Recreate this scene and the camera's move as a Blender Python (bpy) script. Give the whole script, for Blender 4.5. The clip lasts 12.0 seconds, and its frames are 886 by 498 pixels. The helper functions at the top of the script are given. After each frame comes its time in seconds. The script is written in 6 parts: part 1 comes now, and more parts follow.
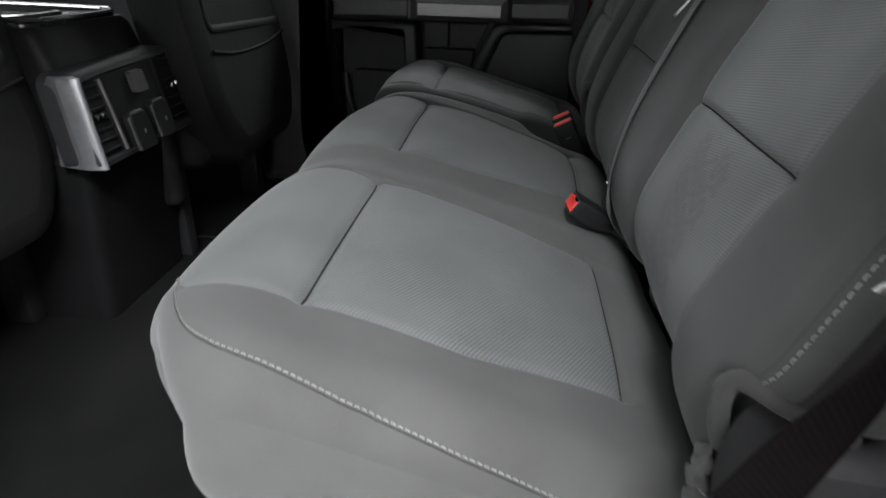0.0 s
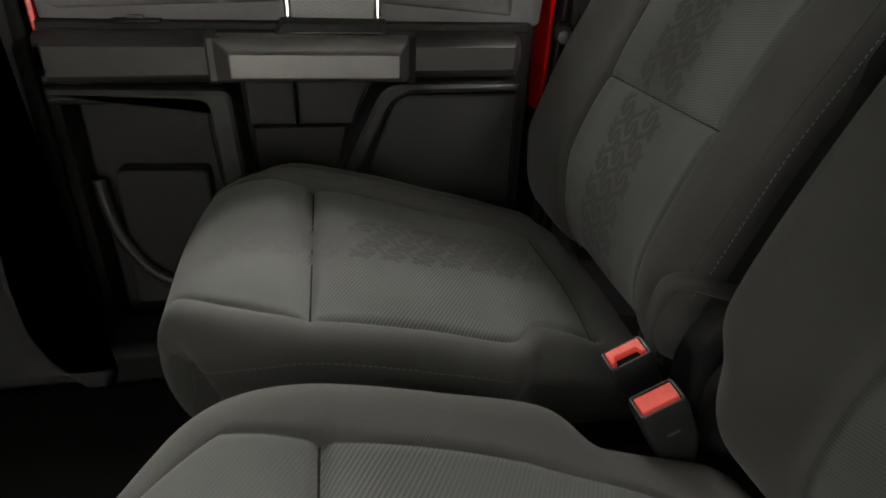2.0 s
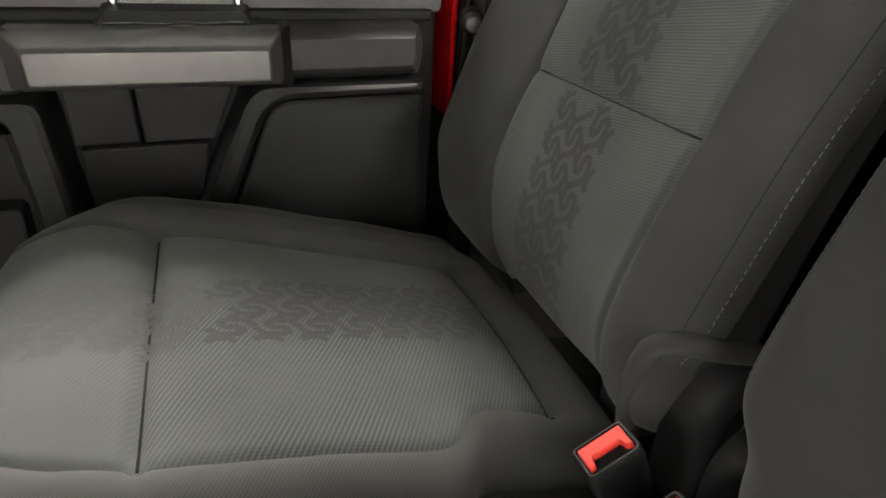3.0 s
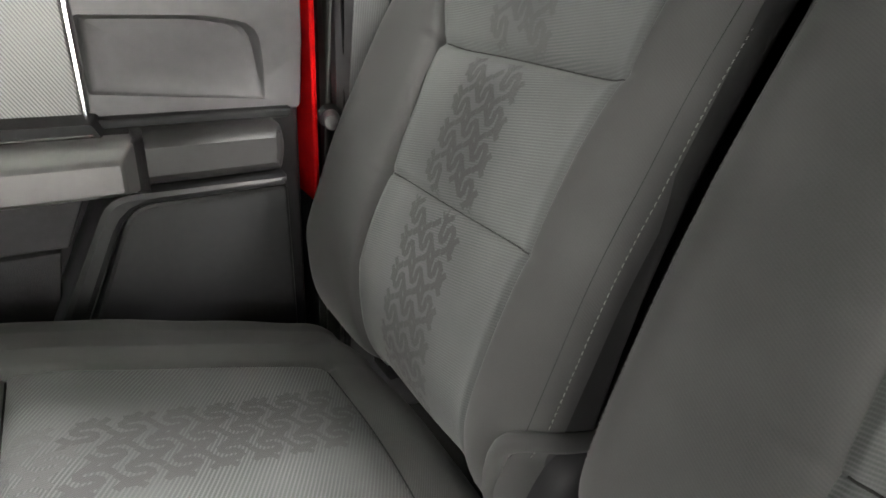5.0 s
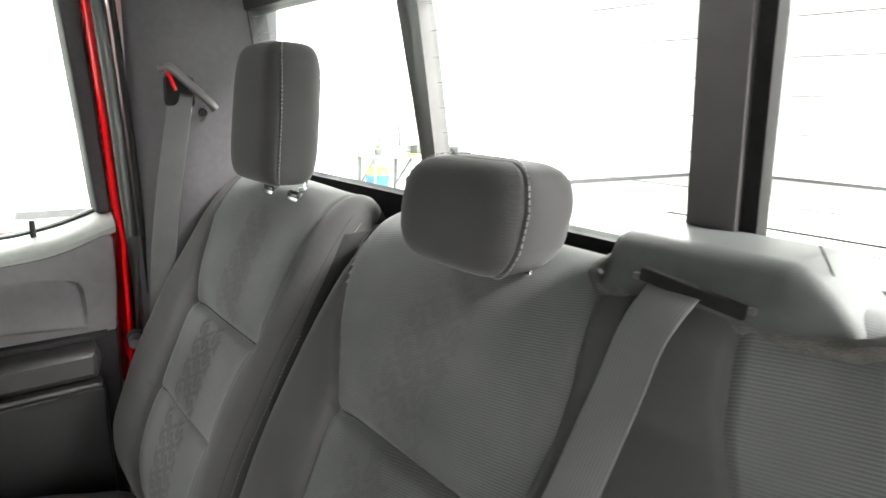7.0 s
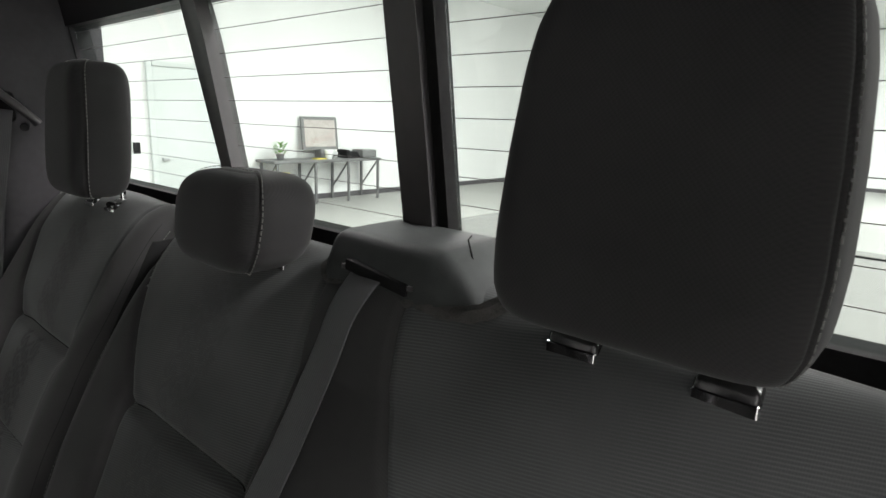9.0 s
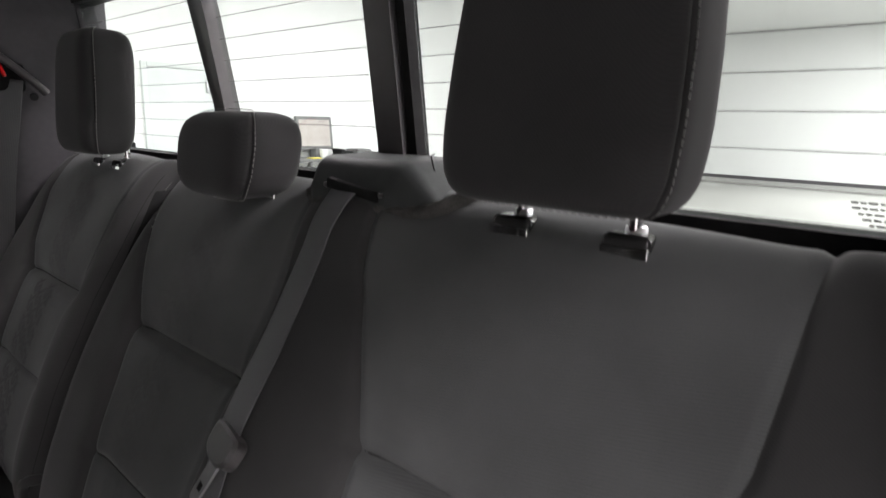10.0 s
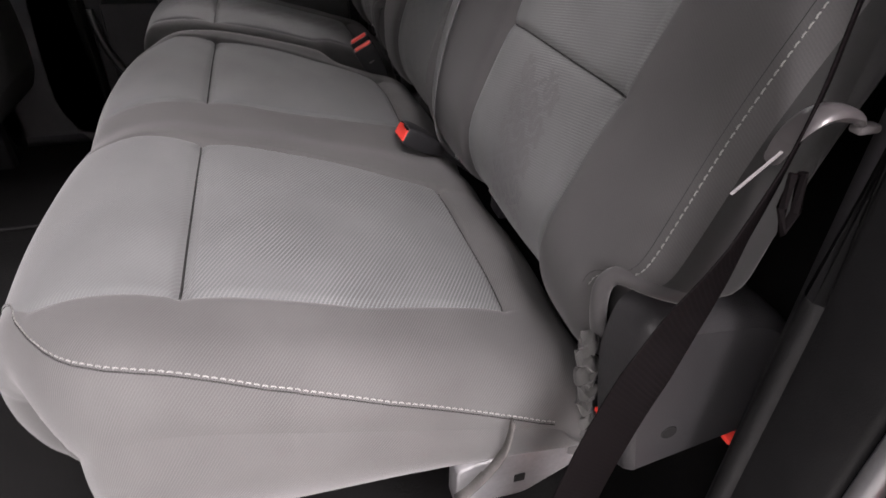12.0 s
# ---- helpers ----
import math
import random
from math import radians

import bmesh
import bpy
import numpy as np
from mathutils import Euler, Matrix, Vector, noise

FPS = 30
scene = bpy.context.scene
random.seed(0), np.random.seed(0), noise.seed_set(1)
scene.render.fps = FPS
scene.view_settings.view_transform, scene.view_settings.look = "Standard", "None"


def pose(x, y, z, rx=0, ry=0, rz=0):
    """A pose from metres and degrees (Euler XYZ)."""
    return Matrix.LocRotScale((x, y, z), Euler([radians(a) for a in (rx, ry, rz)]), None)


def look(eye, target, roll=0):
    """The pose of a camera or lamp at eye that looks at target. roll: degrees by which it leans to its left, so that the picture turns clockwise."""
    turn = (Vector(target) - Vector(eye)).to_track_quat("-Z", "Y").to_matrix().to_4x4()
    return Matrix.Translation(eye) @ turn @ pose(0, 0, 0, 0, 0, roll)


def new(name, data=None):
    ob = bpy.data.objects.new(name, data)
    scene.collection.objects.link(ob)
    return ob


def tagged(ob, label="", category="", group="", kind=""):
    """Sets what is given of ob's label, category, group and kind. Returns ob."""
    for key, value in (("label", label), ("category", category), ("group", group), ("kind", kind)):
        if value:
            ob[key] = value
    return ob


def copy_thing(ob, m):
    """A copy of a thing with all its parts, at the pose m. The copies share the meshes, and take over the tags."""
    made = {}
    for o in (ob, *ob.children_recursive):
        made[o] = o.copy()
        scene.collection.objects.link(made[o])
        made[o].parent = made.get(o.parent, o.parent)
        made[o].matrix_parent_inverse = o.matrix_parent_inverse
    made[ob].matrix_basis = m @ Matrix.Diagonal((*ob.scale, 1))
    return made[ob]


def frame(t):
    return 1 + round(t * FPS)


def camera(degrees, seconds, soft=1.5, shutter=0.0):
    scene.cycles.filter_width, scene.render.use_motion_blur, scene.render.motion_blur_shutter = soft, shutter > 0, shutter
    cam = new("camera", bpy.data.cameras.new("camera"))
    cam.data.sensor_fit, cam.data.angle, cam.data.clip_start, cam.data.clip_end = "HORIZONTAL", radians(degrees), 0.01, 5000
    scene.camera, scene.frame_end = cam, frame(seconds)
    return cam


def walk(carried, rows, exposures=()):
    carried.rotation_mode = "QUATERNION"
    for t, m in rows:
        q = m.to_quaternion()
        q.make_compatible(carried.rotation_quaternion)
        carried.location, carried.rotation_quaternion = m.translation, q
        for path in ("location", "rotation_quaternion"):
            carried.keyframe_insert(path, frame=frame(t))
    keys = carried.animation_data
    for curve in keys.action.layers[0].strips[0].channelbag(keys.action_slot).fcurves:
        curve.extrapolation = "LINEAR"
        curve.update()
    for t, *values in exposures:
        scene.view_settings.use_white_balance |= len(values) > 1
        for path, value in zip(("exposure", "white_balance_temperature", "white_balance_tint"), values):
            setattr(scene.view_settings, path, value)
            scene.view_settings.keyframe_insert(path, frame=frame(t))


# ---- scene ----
cam = camera(73.9, 12.0, soft=1.5, shutter=0.25)
PATH = [
    (0, (0.183, -0.441, 0.708), (-0.011, 1.334, -0.194), 1.6),
    (0.5, (0.095, -0.246, 0.721), (0.071, 1.535, -0.188), 1.5),
    (1, (0.03, 0.015, 0.738), (0.205, 1.781, -0.185), 1.6),
    (1.5, (0.015, 0.294, 0.749), (0.303, 2.025, -0.212), 2.3),
    (2, (0.027, 0.479, 0.742), (0.377, 2.199, -0.215), 2.5),
    (2.5, (0.042, 0.601, 0.703), (0.533, 2.294, -0.242), 2.5),
    (2.7, (0.055, 0.638, 0.703), (0.621, 2.303, -0.248), 2.9),
    (4.3, (0.097, 0.675, 0.719), (0.987, 2.215, -0.194), 3.2),
    (4.5, (0.108, 0.674, 0.736), (1.029, 2.212, -0.152), 3.1),
    (5, (0.096, 0.643, 0.78), (1.085, 2.173, -0.044), 3.2),
    (5.5, (0.091, 0.586, 0.856), (1.144, 2.11, 0.102), 3.1),
    (6, (0.081, 0.468, 0.981), (1.223, 1.995, 0.377), 3.4),
    (6.5, (0.105, 0.308, 1.032), (1.315, 1.827, 0.553), 3.1),
    (7, (0.151, 0.182, 1.068), (1.411, 1.67, 0.621), 2.5),
    (7.5, (0.194, 0.122, 1.091), (1.52, 1.555, 0.656), 2.2),
    (7.7, (0.199, 0.1, 1.094), (1.566, 1.495, 0.663), 2.2),
    (9.3, (0.213, -0.038, 1.089), (1.68, 1.252, 0.658), 1.7),
    (9.5, (0.2, -0.055, 1.083), (1.667, 1.234, 0.651), 1.5),
    (10, (0.153, -0.113, 1.02), (1.625, 1.173, 0.597), 1.4),
    (10.3, (0.127, -0.166, 0.942), (1.575, 1.147, 0.521), 1.1),
    (10.5, (0.13, -0.205, 0.905), (1.499, 1.166, 0.409), 0.9),
    (10.8, (0.117, -0.275, 0.84), (1.303, 1.207, 0.21), 1.0),
    (11, (0.1, -0.331, 0.799), (1.109, 1.23, 0.061), 1.8),
    (11.5, (0.105, -0.415, 0.759), (0.742, 1.198, -0.236), 1.1),
    (12, (0.11, -0.432, 0.737), (0.577, 1.153, -0.39), 1.5),
]
EXPOSURES = [
    (0.0, 0.90, 6100, 10), (0.5, 0.90, 6250, 10), (1.0, 1.18, 6450, 10), (1.5, 1.3, 6800, 6), (2.0, 1.86, 6900, 8), (2.5, 2.34, 6970, 9), (4.5, 3.5, 6640, 10), (5.0, 3.6, 6620, 10), (5.5, 3.62, 6500, 9), (6.5, 3.48, 6500, 10), (7.5, 2.58, 6450, 11), (8.5, 1.2, 6400, 11),
    (9.5, 0.82, 6400, 17), (10.0, 1.0, 6400, 20), (10.5, 1.0, 6350, 27), (11.0, 1.06, 6380, 36), (11.5, 1.18, 6480, 30), (12.0, 1.36, 6500, 23),
]
walk(cam, [(t, look(eye, target, roll)) for t, eye, target, roll in PATH], EXPOSURES)

# ---- world and lamps ----
world = bpy.data.worlds.new("showroom_air")
scene.world = world
world.use_nodes = True
world.node_tree.nodes["Background"].inputs["Color"].default_value = (0.9, 0.95, 1.0, 1)
world.node_tree.nodes["Background"].inputs["Strength"].default_value = 0.05


# An unseen area lamp under the ceiling, added to light the cab.
def added_lamp(x, y, z, sx, sy, watts):
    data = bpy.data.lights.new("unseen_area_light", "AREA")
    data.shape, data.size, data.size_y, data.energy = "RECTANGLE", sx, sy, watts
    data.color = (1.0, 0.98, 0.95)
    ob = new("unseen_area_light", data)
    ob.matrix_world = look((x, y, z), (x, y, z - 1))
    return ob


# The unseen front end reaches far out to hold the added front lamps.
ROOM = dict(x0=-17.0, x1=24.0, y0=-7.5, y1=11.2, z0=-0.8, z1=4.4)
# Places and watts are chosen for the brightness on the seats.
for lx, ly, w in ((-12, -2.0, 330), (-12, 5.0, 200), (-5, -4.0, 280), (-5, 5.0, 90), (1.3, -3.3, 700), (1.5, 5.6, 300), (9, -4.0, 430), (9, 5.5, 380), (18, 0.0, 620)):
    added_lamp(lx, ly, ROOM["z1"] - 0.12, 3.0, 1.6, w)

# ---- materials ----
def material(name, colour, rough=0.6, metal=0.0, spec=0.5):
    m = bpy.data.materials.new(name)
    m.use_nodes = True
    b = m.node_tree.nodes["Principled BSDF"]
    b.inputs["Base Color"].default_value = (*colour, 1)
    b.inputs["Roughness"].default_value = rough
    b.inputs["Metallic"].default_value = metal
    b.inputs["Specular IOR Level"].default_value = spec
    return m


def add_node(m, kind, **settings):
    n = m.node_tree.nodes.new(kind)
    for key, value in settings.items():
        if key == "operation":
            n.operation = value
        elif key == "blend_type":
            n.blend_type = value
        elif key == "data_type":
            n.data_type = value
        else:
            n.inputs[key].default_value = value
    return n


def link(m, a, b):
    m.node_tree.links.new(a, b)


def maths(m, op, a, b=None, c=None):
    n = m.node_tree.nodes.new("ShaderNodeMath")
    n.operation = op
    for i, v in enumerate((a, b, c)):
        if v is None:
            continue
        if isinstance(v, (int, float)):
            n.inputs[i].default_value = v
        else:
            link(m, v, n.inputs[i])
    return n.outputs[0]


def varied(m, dark, light, big=6.0, small=90.0, rough=(0.5, 0.7), bump=0.15, bump_scale=400.0, distance=0.001):
    """Two scales of colour variation, uneven gloss and a fine relief."""
    b = m.node_tree.nodes["Principled BSDF"]
    tc = add_node(m, "ShaderNodeTexCoord")
    n1 = add_node(m, "ShaderNodeTexNoise", Scale=big, Detail=4.0)
    n2 = add_node(m, "ShaderNodeTexNoise", Scale=small, Detail=3.0)
    n3 = add_node(m, "ShaderNodeTexNoise", Scale=bump_scale, Detail=2.0)
    for n in (n1, n2, n3):
        link(m, tc.outputs["Object"], n.inputs["Vector"])
    f = maths(m, "ADD", maths(m, "MULTIPLY", n1.outputs["Fac"], 0.6), maths(m, "MULTIPLY", n2.outputs["Fac"], 0.4))
    ramp = add_node(m, "ShaderNodeValToRGB")
    ramp.color_ramp.elements[0].position, ramp.color_ramp.elements[1].position = 0.3, 0.7
    ramp.color_ramp.elements[0].color, ramp.color_ramp.elements[1].color = (*dark, 1), (*light, 1)
    link(m, f, ramp.inputs[0])
    link(m, ramp.outputs[0], b.inputs["Base Color"])
    link(m, maths(m, "ADD", maths(m, "MULTIPLY", n1.outputs["Fac"], rough[1] - rough[0]), rough[0]), b.inputs["Roughness"])
    bp = add_node(m, "ShaderNodeBump", Strength=bump, Distance=distance)
    link(m, n3.outputs["Fac"], bp.inputs["Height"])
    link(m, bp.outputs[0], b.inputs["Normal"])
    return m


def fabric(name, dark, light, twill, period, depth, sheen=0.10, strength=0.34, rough=0.92, spec=0.25, slant=(-0.5, 0.87)):
    """Woven seat cloth: diagonal ribs or a fine cross weave on the surface coordinates, faded and worn unevenly."""
    m = material(name, light, rough, 0.0, spec)
    b = m.node_tree.nodes["Principled BSDF"]
    b.inputs["Sheen Weight"].default_value = sheen
    b.inputs["Sheen Roughness"].default_value = 0.5
    uv = add_node(m, "ShaderNodeUVMap")
    sep = add_node(m, "ShaderNodeSeparateXYZ")
    link(m, uv.outputs[0], sep.inputs[0])
    u, v = sep.outputs[0], sep.outputs[1]
    k = 2 * math.pi / period
    wob = add_node(m, "ShaderNodeTexNoise", Scale=35.0, Detail=2.0)
    link(m, uv.outputs[0], wob.inputs["Vector"])
    if twill:
        phase = maths(m, "ADD", maths(m, "MULTIPLY", u, k * slant[0]), maths(m, "MULTIPLY", v, k * slant[1]))
        phase = maths(m, "ADD", phase, maths(m, "MULTIPLY", wob.outputs["Fac"], 1.2))
        rib = maths(m, "POWER", maths(m, "MULTIPLY_ADD", maths(m, "SINE", phase), 0.5, 0.5), 1.8)
        cross = maths(m, "MULTIPLY_ADD", maths(m, "SINE", maths(m, "MULTIPLY", u, k * 1.7)), 0.15, 0.0)
        patch = add_node(m, "ShaderNodeTexNoise", Scale=11.0, Detail=3.0)
        link(m, uv.outputs[0], patch.inputs["Vector"])
        rub = maths(m, "MULTIPLY_ADD", patch.outputs["Fac"], 2.4, -0.55)
        rub = maths(m, "MINIMUM", maths(m, "MAXIMUM", rub, 0.15), 1.0)
        weave = maths(m, "MULTIPLY_ADD", maths(m, "SUBTRACT", maths(m, "ADD", rib, cross), 0.42), rub, 0.42)
    else:
        a = maths(m, "SINE", maths(m, "MULTIPLY", u, k))
        c = maths(m, "SINE", maths(m, "MULTIPLY", v, k))
        weave = maths(m, "MULTIPLY_ADD", maths(m, "MULTIPLY", a, c), 0.5, 0.5)
    grain = add_node(m, "ShaderNodeTexNoise", Scale=900.0, Detail=2.0)
    wear = add_node(m, "ShaderNodeTexNoise", Scale=7.0, Detail=5.0)
    for n in (grain, wear):
        link(m, uv.outputs[0], n.inputs["Vector"])
    f = maths(m, "ADD", maths(m, "MULTIPLY", weave, strength), maths(m, "ADD", maths(m, "MULTIPLY", grain.outputs["Fac"], 0.25), maths(m, "MULTIPLY", wear.outputs["Fac"], 0.75 - strength)))
    ramp = add_node(m, "ShaderNodeValToRGB")
    ramp.color_ramp.elements[0].position, ramp.color_ramp.elements[1].position = 0.15, 0.85
    ramp.color_ramp.elements[0].color, ramp.color_ramp.elements[1].color = (*dark, 1), (*light, 1)
    link(m, f, ramp.inputs[0])
    link(m, ramp.outputs[0], b.inputs["Base Color"])
    bp = add_node(m, "ShaderNodeBump", Strength=0.35 if twill else 0.6, Distance=depth)
    link(m, maths(m, "ADD", weave, maths(m, "MULTIPLY", grain.outputs["Fac"], 0.4)), bp.inputs["Height"])
    link(m, bp.outputs[0], b.inputs["Normal"])
    return m


BOLSTER = fabric("bolster_cloth", (0.023, 0.023, 0.0225), (0.078, 0.078, 0.076), True, 0.0023, 0.00018, strength=0.26)
SMOOTHCLOTH = fabric("smooth_dark_cloth", (0.0185, 0.0183, 0.0183), (0.053, 0.0527, 0.0522), True, 0.0021, 0.0001, strength=0.13)
INSERT = fabric("twill_cloth", (0.022, 0.0233, 0.0233), (0.123, 0.128, 0.1275), True, 0.0035, 0.00025, strength=0.36)
BACKINSERT = fabric("ribbed_back_cloth", (0.026, 0.0275, 0.0275), (0.126, 0.131, 0.130), True, 0.0027, 0.00022, strength=0.28, slant=(0.18, 0.98))
NOSE = fabric("nose_cloth", (0.034, 0.036, 0.036), (0.104, 0.108, 0.107), True, 0.0030, 0.0002, strength=0.2)
KNIT = fabric("knit_cloth", (0.013, 0.0127, 0.013), (0.035, 0.034, 0.0346), False, 0.0033, 0.0002, strength=0.2)
HEADBAND = fabric("head_restraint_side_cloth", (0.013, 0.0126, 0.0128), (0.038, 0.037, 0.0374), True, 0.0024, 0.00012, strength=0.18)
DARKCLOTH = fabric("dark_cloth", (0.009, 0.009, 0.009), (0.016, 0.016, 0.016), False, 0.0020, 0.00005, 0.05, strength=0.05)
PRINT = fabric("tread_print_cloth", (0.025, 0.025, 0.026), (0.062, 0.062, 0.063), False, 0.0020, 0.0003)
THREAD = varied(material("stitch_thread", (0.2, 0.2, 0.2)), (0.09, 0.09, 0.085), (0.20, 0.20, 0.19))
DARKTHREAD = varied(material("dark_stitch_thread", (0.06, 0.06, 0.06)), (0.04, 0.04, 0.04), (0.09, 0.09, 0.09))
PIPING = varied(material("seam_piping", (0.01, 0.01, 0.01), 0.95, 0.0, 0.05), (0.010, 0.010, 0.010), (0.022, 0.022, 0.021), rough=(0.9, 1.0))
# Near belt webbing, blackened so its colour carries the shade on its face.
SHADED_WEB = fabric("shaded_belt_webbing", (0.0022, 0.0019, 0.0020), (0.007, 0.0061, 0.0063), True, 0.0040, 0.0003, 0.0, rough=0.9, spec=0.0)
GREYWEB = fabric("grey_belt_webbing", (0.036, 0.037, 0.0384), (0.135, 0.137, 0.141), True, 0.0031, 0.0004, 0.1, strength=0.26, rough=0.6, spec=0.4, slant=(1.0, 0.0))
PLASTIC = varied(material("grained_black_plastic", (0.02, 0.02, 0.02), 0.5, 0.0, 0.16), (0.010, 0.010, 0.011), (0.017, 0.017, 0.018), 5, 60, (0.46, 0.62), 0.25, 900, 0.0006)
TRIMGLOSS = varied(material("smooth_black_trim", (0.05, 0.05, 0.05), 0.3, 0.0, 0.7), (0.034, 0.0335, 0.0355), (0.046, 0.0455, 0.048), 5, 60, (0.28, 0.38), 0.15, 900, 0.0004)
GLOSSBLACK = varied(material("gloss_black_plastic", (0.02, 0.02, 0.02), 0.15, 0.0, 0.6), (0.018, 0.018, 0.018), (0.028, 0.028, 0.028), 5, 60, (0.12, 0.2), 0.05, 700, 0.0003)
GREYTRIM = varied(material("grey_trim_plastic", (0.06, 0.06, 0.06)), (0.066, 0.062, 0.066), (0.098, 0.093, 0.098), 5, 60, (0.46, 0.62), 0.25, 900, 0.0006)
SATIN = varied(material("satin_dark_plastic", (0.03, 0.03, 0.03)), (0.045, 0.042, 0.043), (0.062, 0.058, 0.059), 4, 50, (0.28, 0.40), 0.1, 700, 0.0004)
HANDLE = varied(material("satin_handle", (0.08, 0.075, 0.075), 0.35, 0.4), (0.10, 0.095, 0.096), (0.14, 0.133, 0.134), 4, 50, (0.26, 0.36), 0.08, 700, 0.0003)
SOFT = varied(material("soft_black_vinyl", (0.02, 0.02, 0.02), 0.5, 0.0, 0.18), (0.015, 0.0145, 0.016), (0.028, 0.027, 0.0288), 6, 120, (0.44, 0.62), 0.45, 500, 0.0008)
ARMTRIM = varied(material("satin_grained_trim", (0.03, 0.03, 0.03), 0.4, 0.0, 0.4), (0.018, 0.017, 0.0175), (0.028, 0.0265, 0.027), 5, 80, (0.34, 0.46), 0.35, 900, 0.0006)
TRIMDARK = varied(material("smooth_dark_trim", (0.02, 0.02, 0.02), 0.4, 0.0, 0.3), (0.012, 0.012, 0.0126), (0.019, 0.019, 0.020), 5, 80, (0.36, 0.5), 0.3, 900, 0.0005)
SEATBACK = varied(material("black_seatback_vinyl", (0.01, 0.01, 0.01), 0.7, 0.0, 0.12), (0.007, 0.007, 0.007), (0.0135, 0.0135, 0.0132), 6, 120, (0.58, 0.74), 0.4, 500, 0.0006)
CONSOLEBLACK = varied(material("matt_console_plastic", (0.006, 0.006, 0.006), 0.55, 0.0, 0.12), (0.004, 0.004, 0.0042), (0.008, 0.008, 0.0083), 5, 60, (0.46, 0.6), 0.25, 900, 0.0006)
CHROME = varied(material("chrome", (0.8, 0.8, 0.8), 0.1, 1.0), (0.70, 0.70, 0.70), (0.85, 0.85, 0.85), 20, 200, (0.08, 0.16), 0.03)
STEEL = varied(material("steel", (0.5, 0.5, 0.5), 0.3, 1.0), (0.42, 0.42, 0.43), (0.62, 0.62, 0.62), 20, 200, (0.22, 0.36), 0.08)
SILVER = varied(material("silver_paint", (0.3, 0.3, 0.3), 0.35, 0.6), (0.12, 0.12, 0.125), (0.17, 0.17, 0.175), 8, 100, (0.32, 0.44), 0.05)
REDBUTTON = varied(material("red_button_plastic", (0.7, 0.05, 0.03)), (0.62, 0.035, 0.025), (0.78, 0.06, 0.04), 30, 300, (0.35, 0.5), 0.08)
REDPAINT = varied(material("red_car_paint", (0.5, 0.01, 0.01)), (0.50, 0.004, 0.006), (0.62, 0.008, 0.010), 5, 80, (0.12, 0.2), 0.02)
LEDGE = varied(material("pale_ledge_vinyl", (0.2, 0.21, 0.2)), (0.20, 0.215, 0.205), (0.27, 0.285, 0.275), 5, 60, (0.28, 0.4), 0.15, 700, 0.0004)
SEAL = varied(material("satin_rubber_seal", (0.03, 0.03, 0.03), 0.4, 0.0, 0.4), (0.020, 0.022, 0.021), (0.032, 0.035, 0.033), 10, 150, (0.32, 0.45), 0.15)
HINGEPLASTIC = varied(material("grained_hinge_plastic", (0.02, 0.02, 0.02), 0.5, 0.0, 0.3), (0.014, 0.0138, 0.0145), (0.022, 0.0217, 0.0228), 5, 60, (0.40, 0.52), 0.4, 700, 0.0008)
BRIGHTSTEEL = varied(material("bright_pressed_steel", (0.8, 0.8, 0.8), 0.3, 0.65), (0.20, 0.20, 0.205), (0.28, 0.28, 0.285), 20, 200, (0.26, 0.38), 0.08)
RUBBER = varied(material("black_rubber", (0.015, 0.015, 0.015), 0.7, 0.0, 0.05), (0.008, 0.008, 0.008), (0.016, 0.016, 0.016), 10, 150, (0.6, 0.8), 0.2)
CARPET = varied(material("black_carpet", (0.015, 0.015, 0.015), 0.95, 0, 0.1), (0.0035, 0.0035, 0.0035), (0.0085, 0.0084, 0.0082), 9, 700, (0.9, 1.0), 0.9, 1400, 0.004)
FELT = varied(material("grey_felt", (0.06, 0.06, 0.06), 0.95, 0, 0.2), (0.035, 0.034, 0.032), (0.11, 0.105, 0.10), 60, 700, (0.9, 1.0), 0.9, 900, 0.003)
HEADLINER = varied(material("dark_headliner", (0.1, 0.1, 0.1), 0.95), (0.085, 0.085, 0.087), (0.125, 0.125, 0.128), 5, 300, (0.9, 1.0), 0.4, 900)
COVER = varied(material("belt_cover_plastic", (0.03, 0.03, 0.03), 0.6, 0.0, 0.14), (0.037, 0.040, 0.0392), (0.053, 0.0566, 0.0553), 5, 60, (0.48, 0.60), 0.4, 900, 0.0006)
PILLAR = varied(material("pillar_trim", (0.05, 0.05, 0.05)), (0.028, 0.0266, 0.0294), (0.044, 0.041, 0.0455), 5, 80, (0.55, 0.7), 0.3, 900, 0.0006)
WALLPAINT = varied(material("white_wall_paint", (0.8, 0.8, 0.8), 0.9), (0.76, 0.77, 0.76), (0.83, 0.84, 0.83), 0.6, 8, (0.8, 0.95), 0.1, 60, 0.002)
DOORPAINT = varied(material("pale_door_paint", (0.66, 0.7, 0.68), 0.6), (0.60, 0.64, 0.62), (0.67, 0.70, 0.69), 1.2, 10, (0.5, 0.6), 0.05)
CONCRETE = varied(material("sealed_concrete", (0.45, 0.45, 0.44), 0.3), (0.30, 0.30, 0.285), (0.38, 0.38, 0.36), 0.5, 9, (0.45, 0.6), 0.1, 40, 0.002)
TONNEAU = varied(material("satin_pale_cover", (0.03, 0.03, 0.03), 0.6, 0.0, 0.12), (0.17, 0.169, 0.161), (0.21, 0.209, 0.199), 2, 40, (0.55, 0.70), 0.04)
TABLETOP = varied(material("dark_tabletop", (0.06, 0.06, 0.06)), (0.13, 0.13, 0.13), (0.18, 0.18, 0.18), 3, 30, (0.4, 0.5), 0.05)
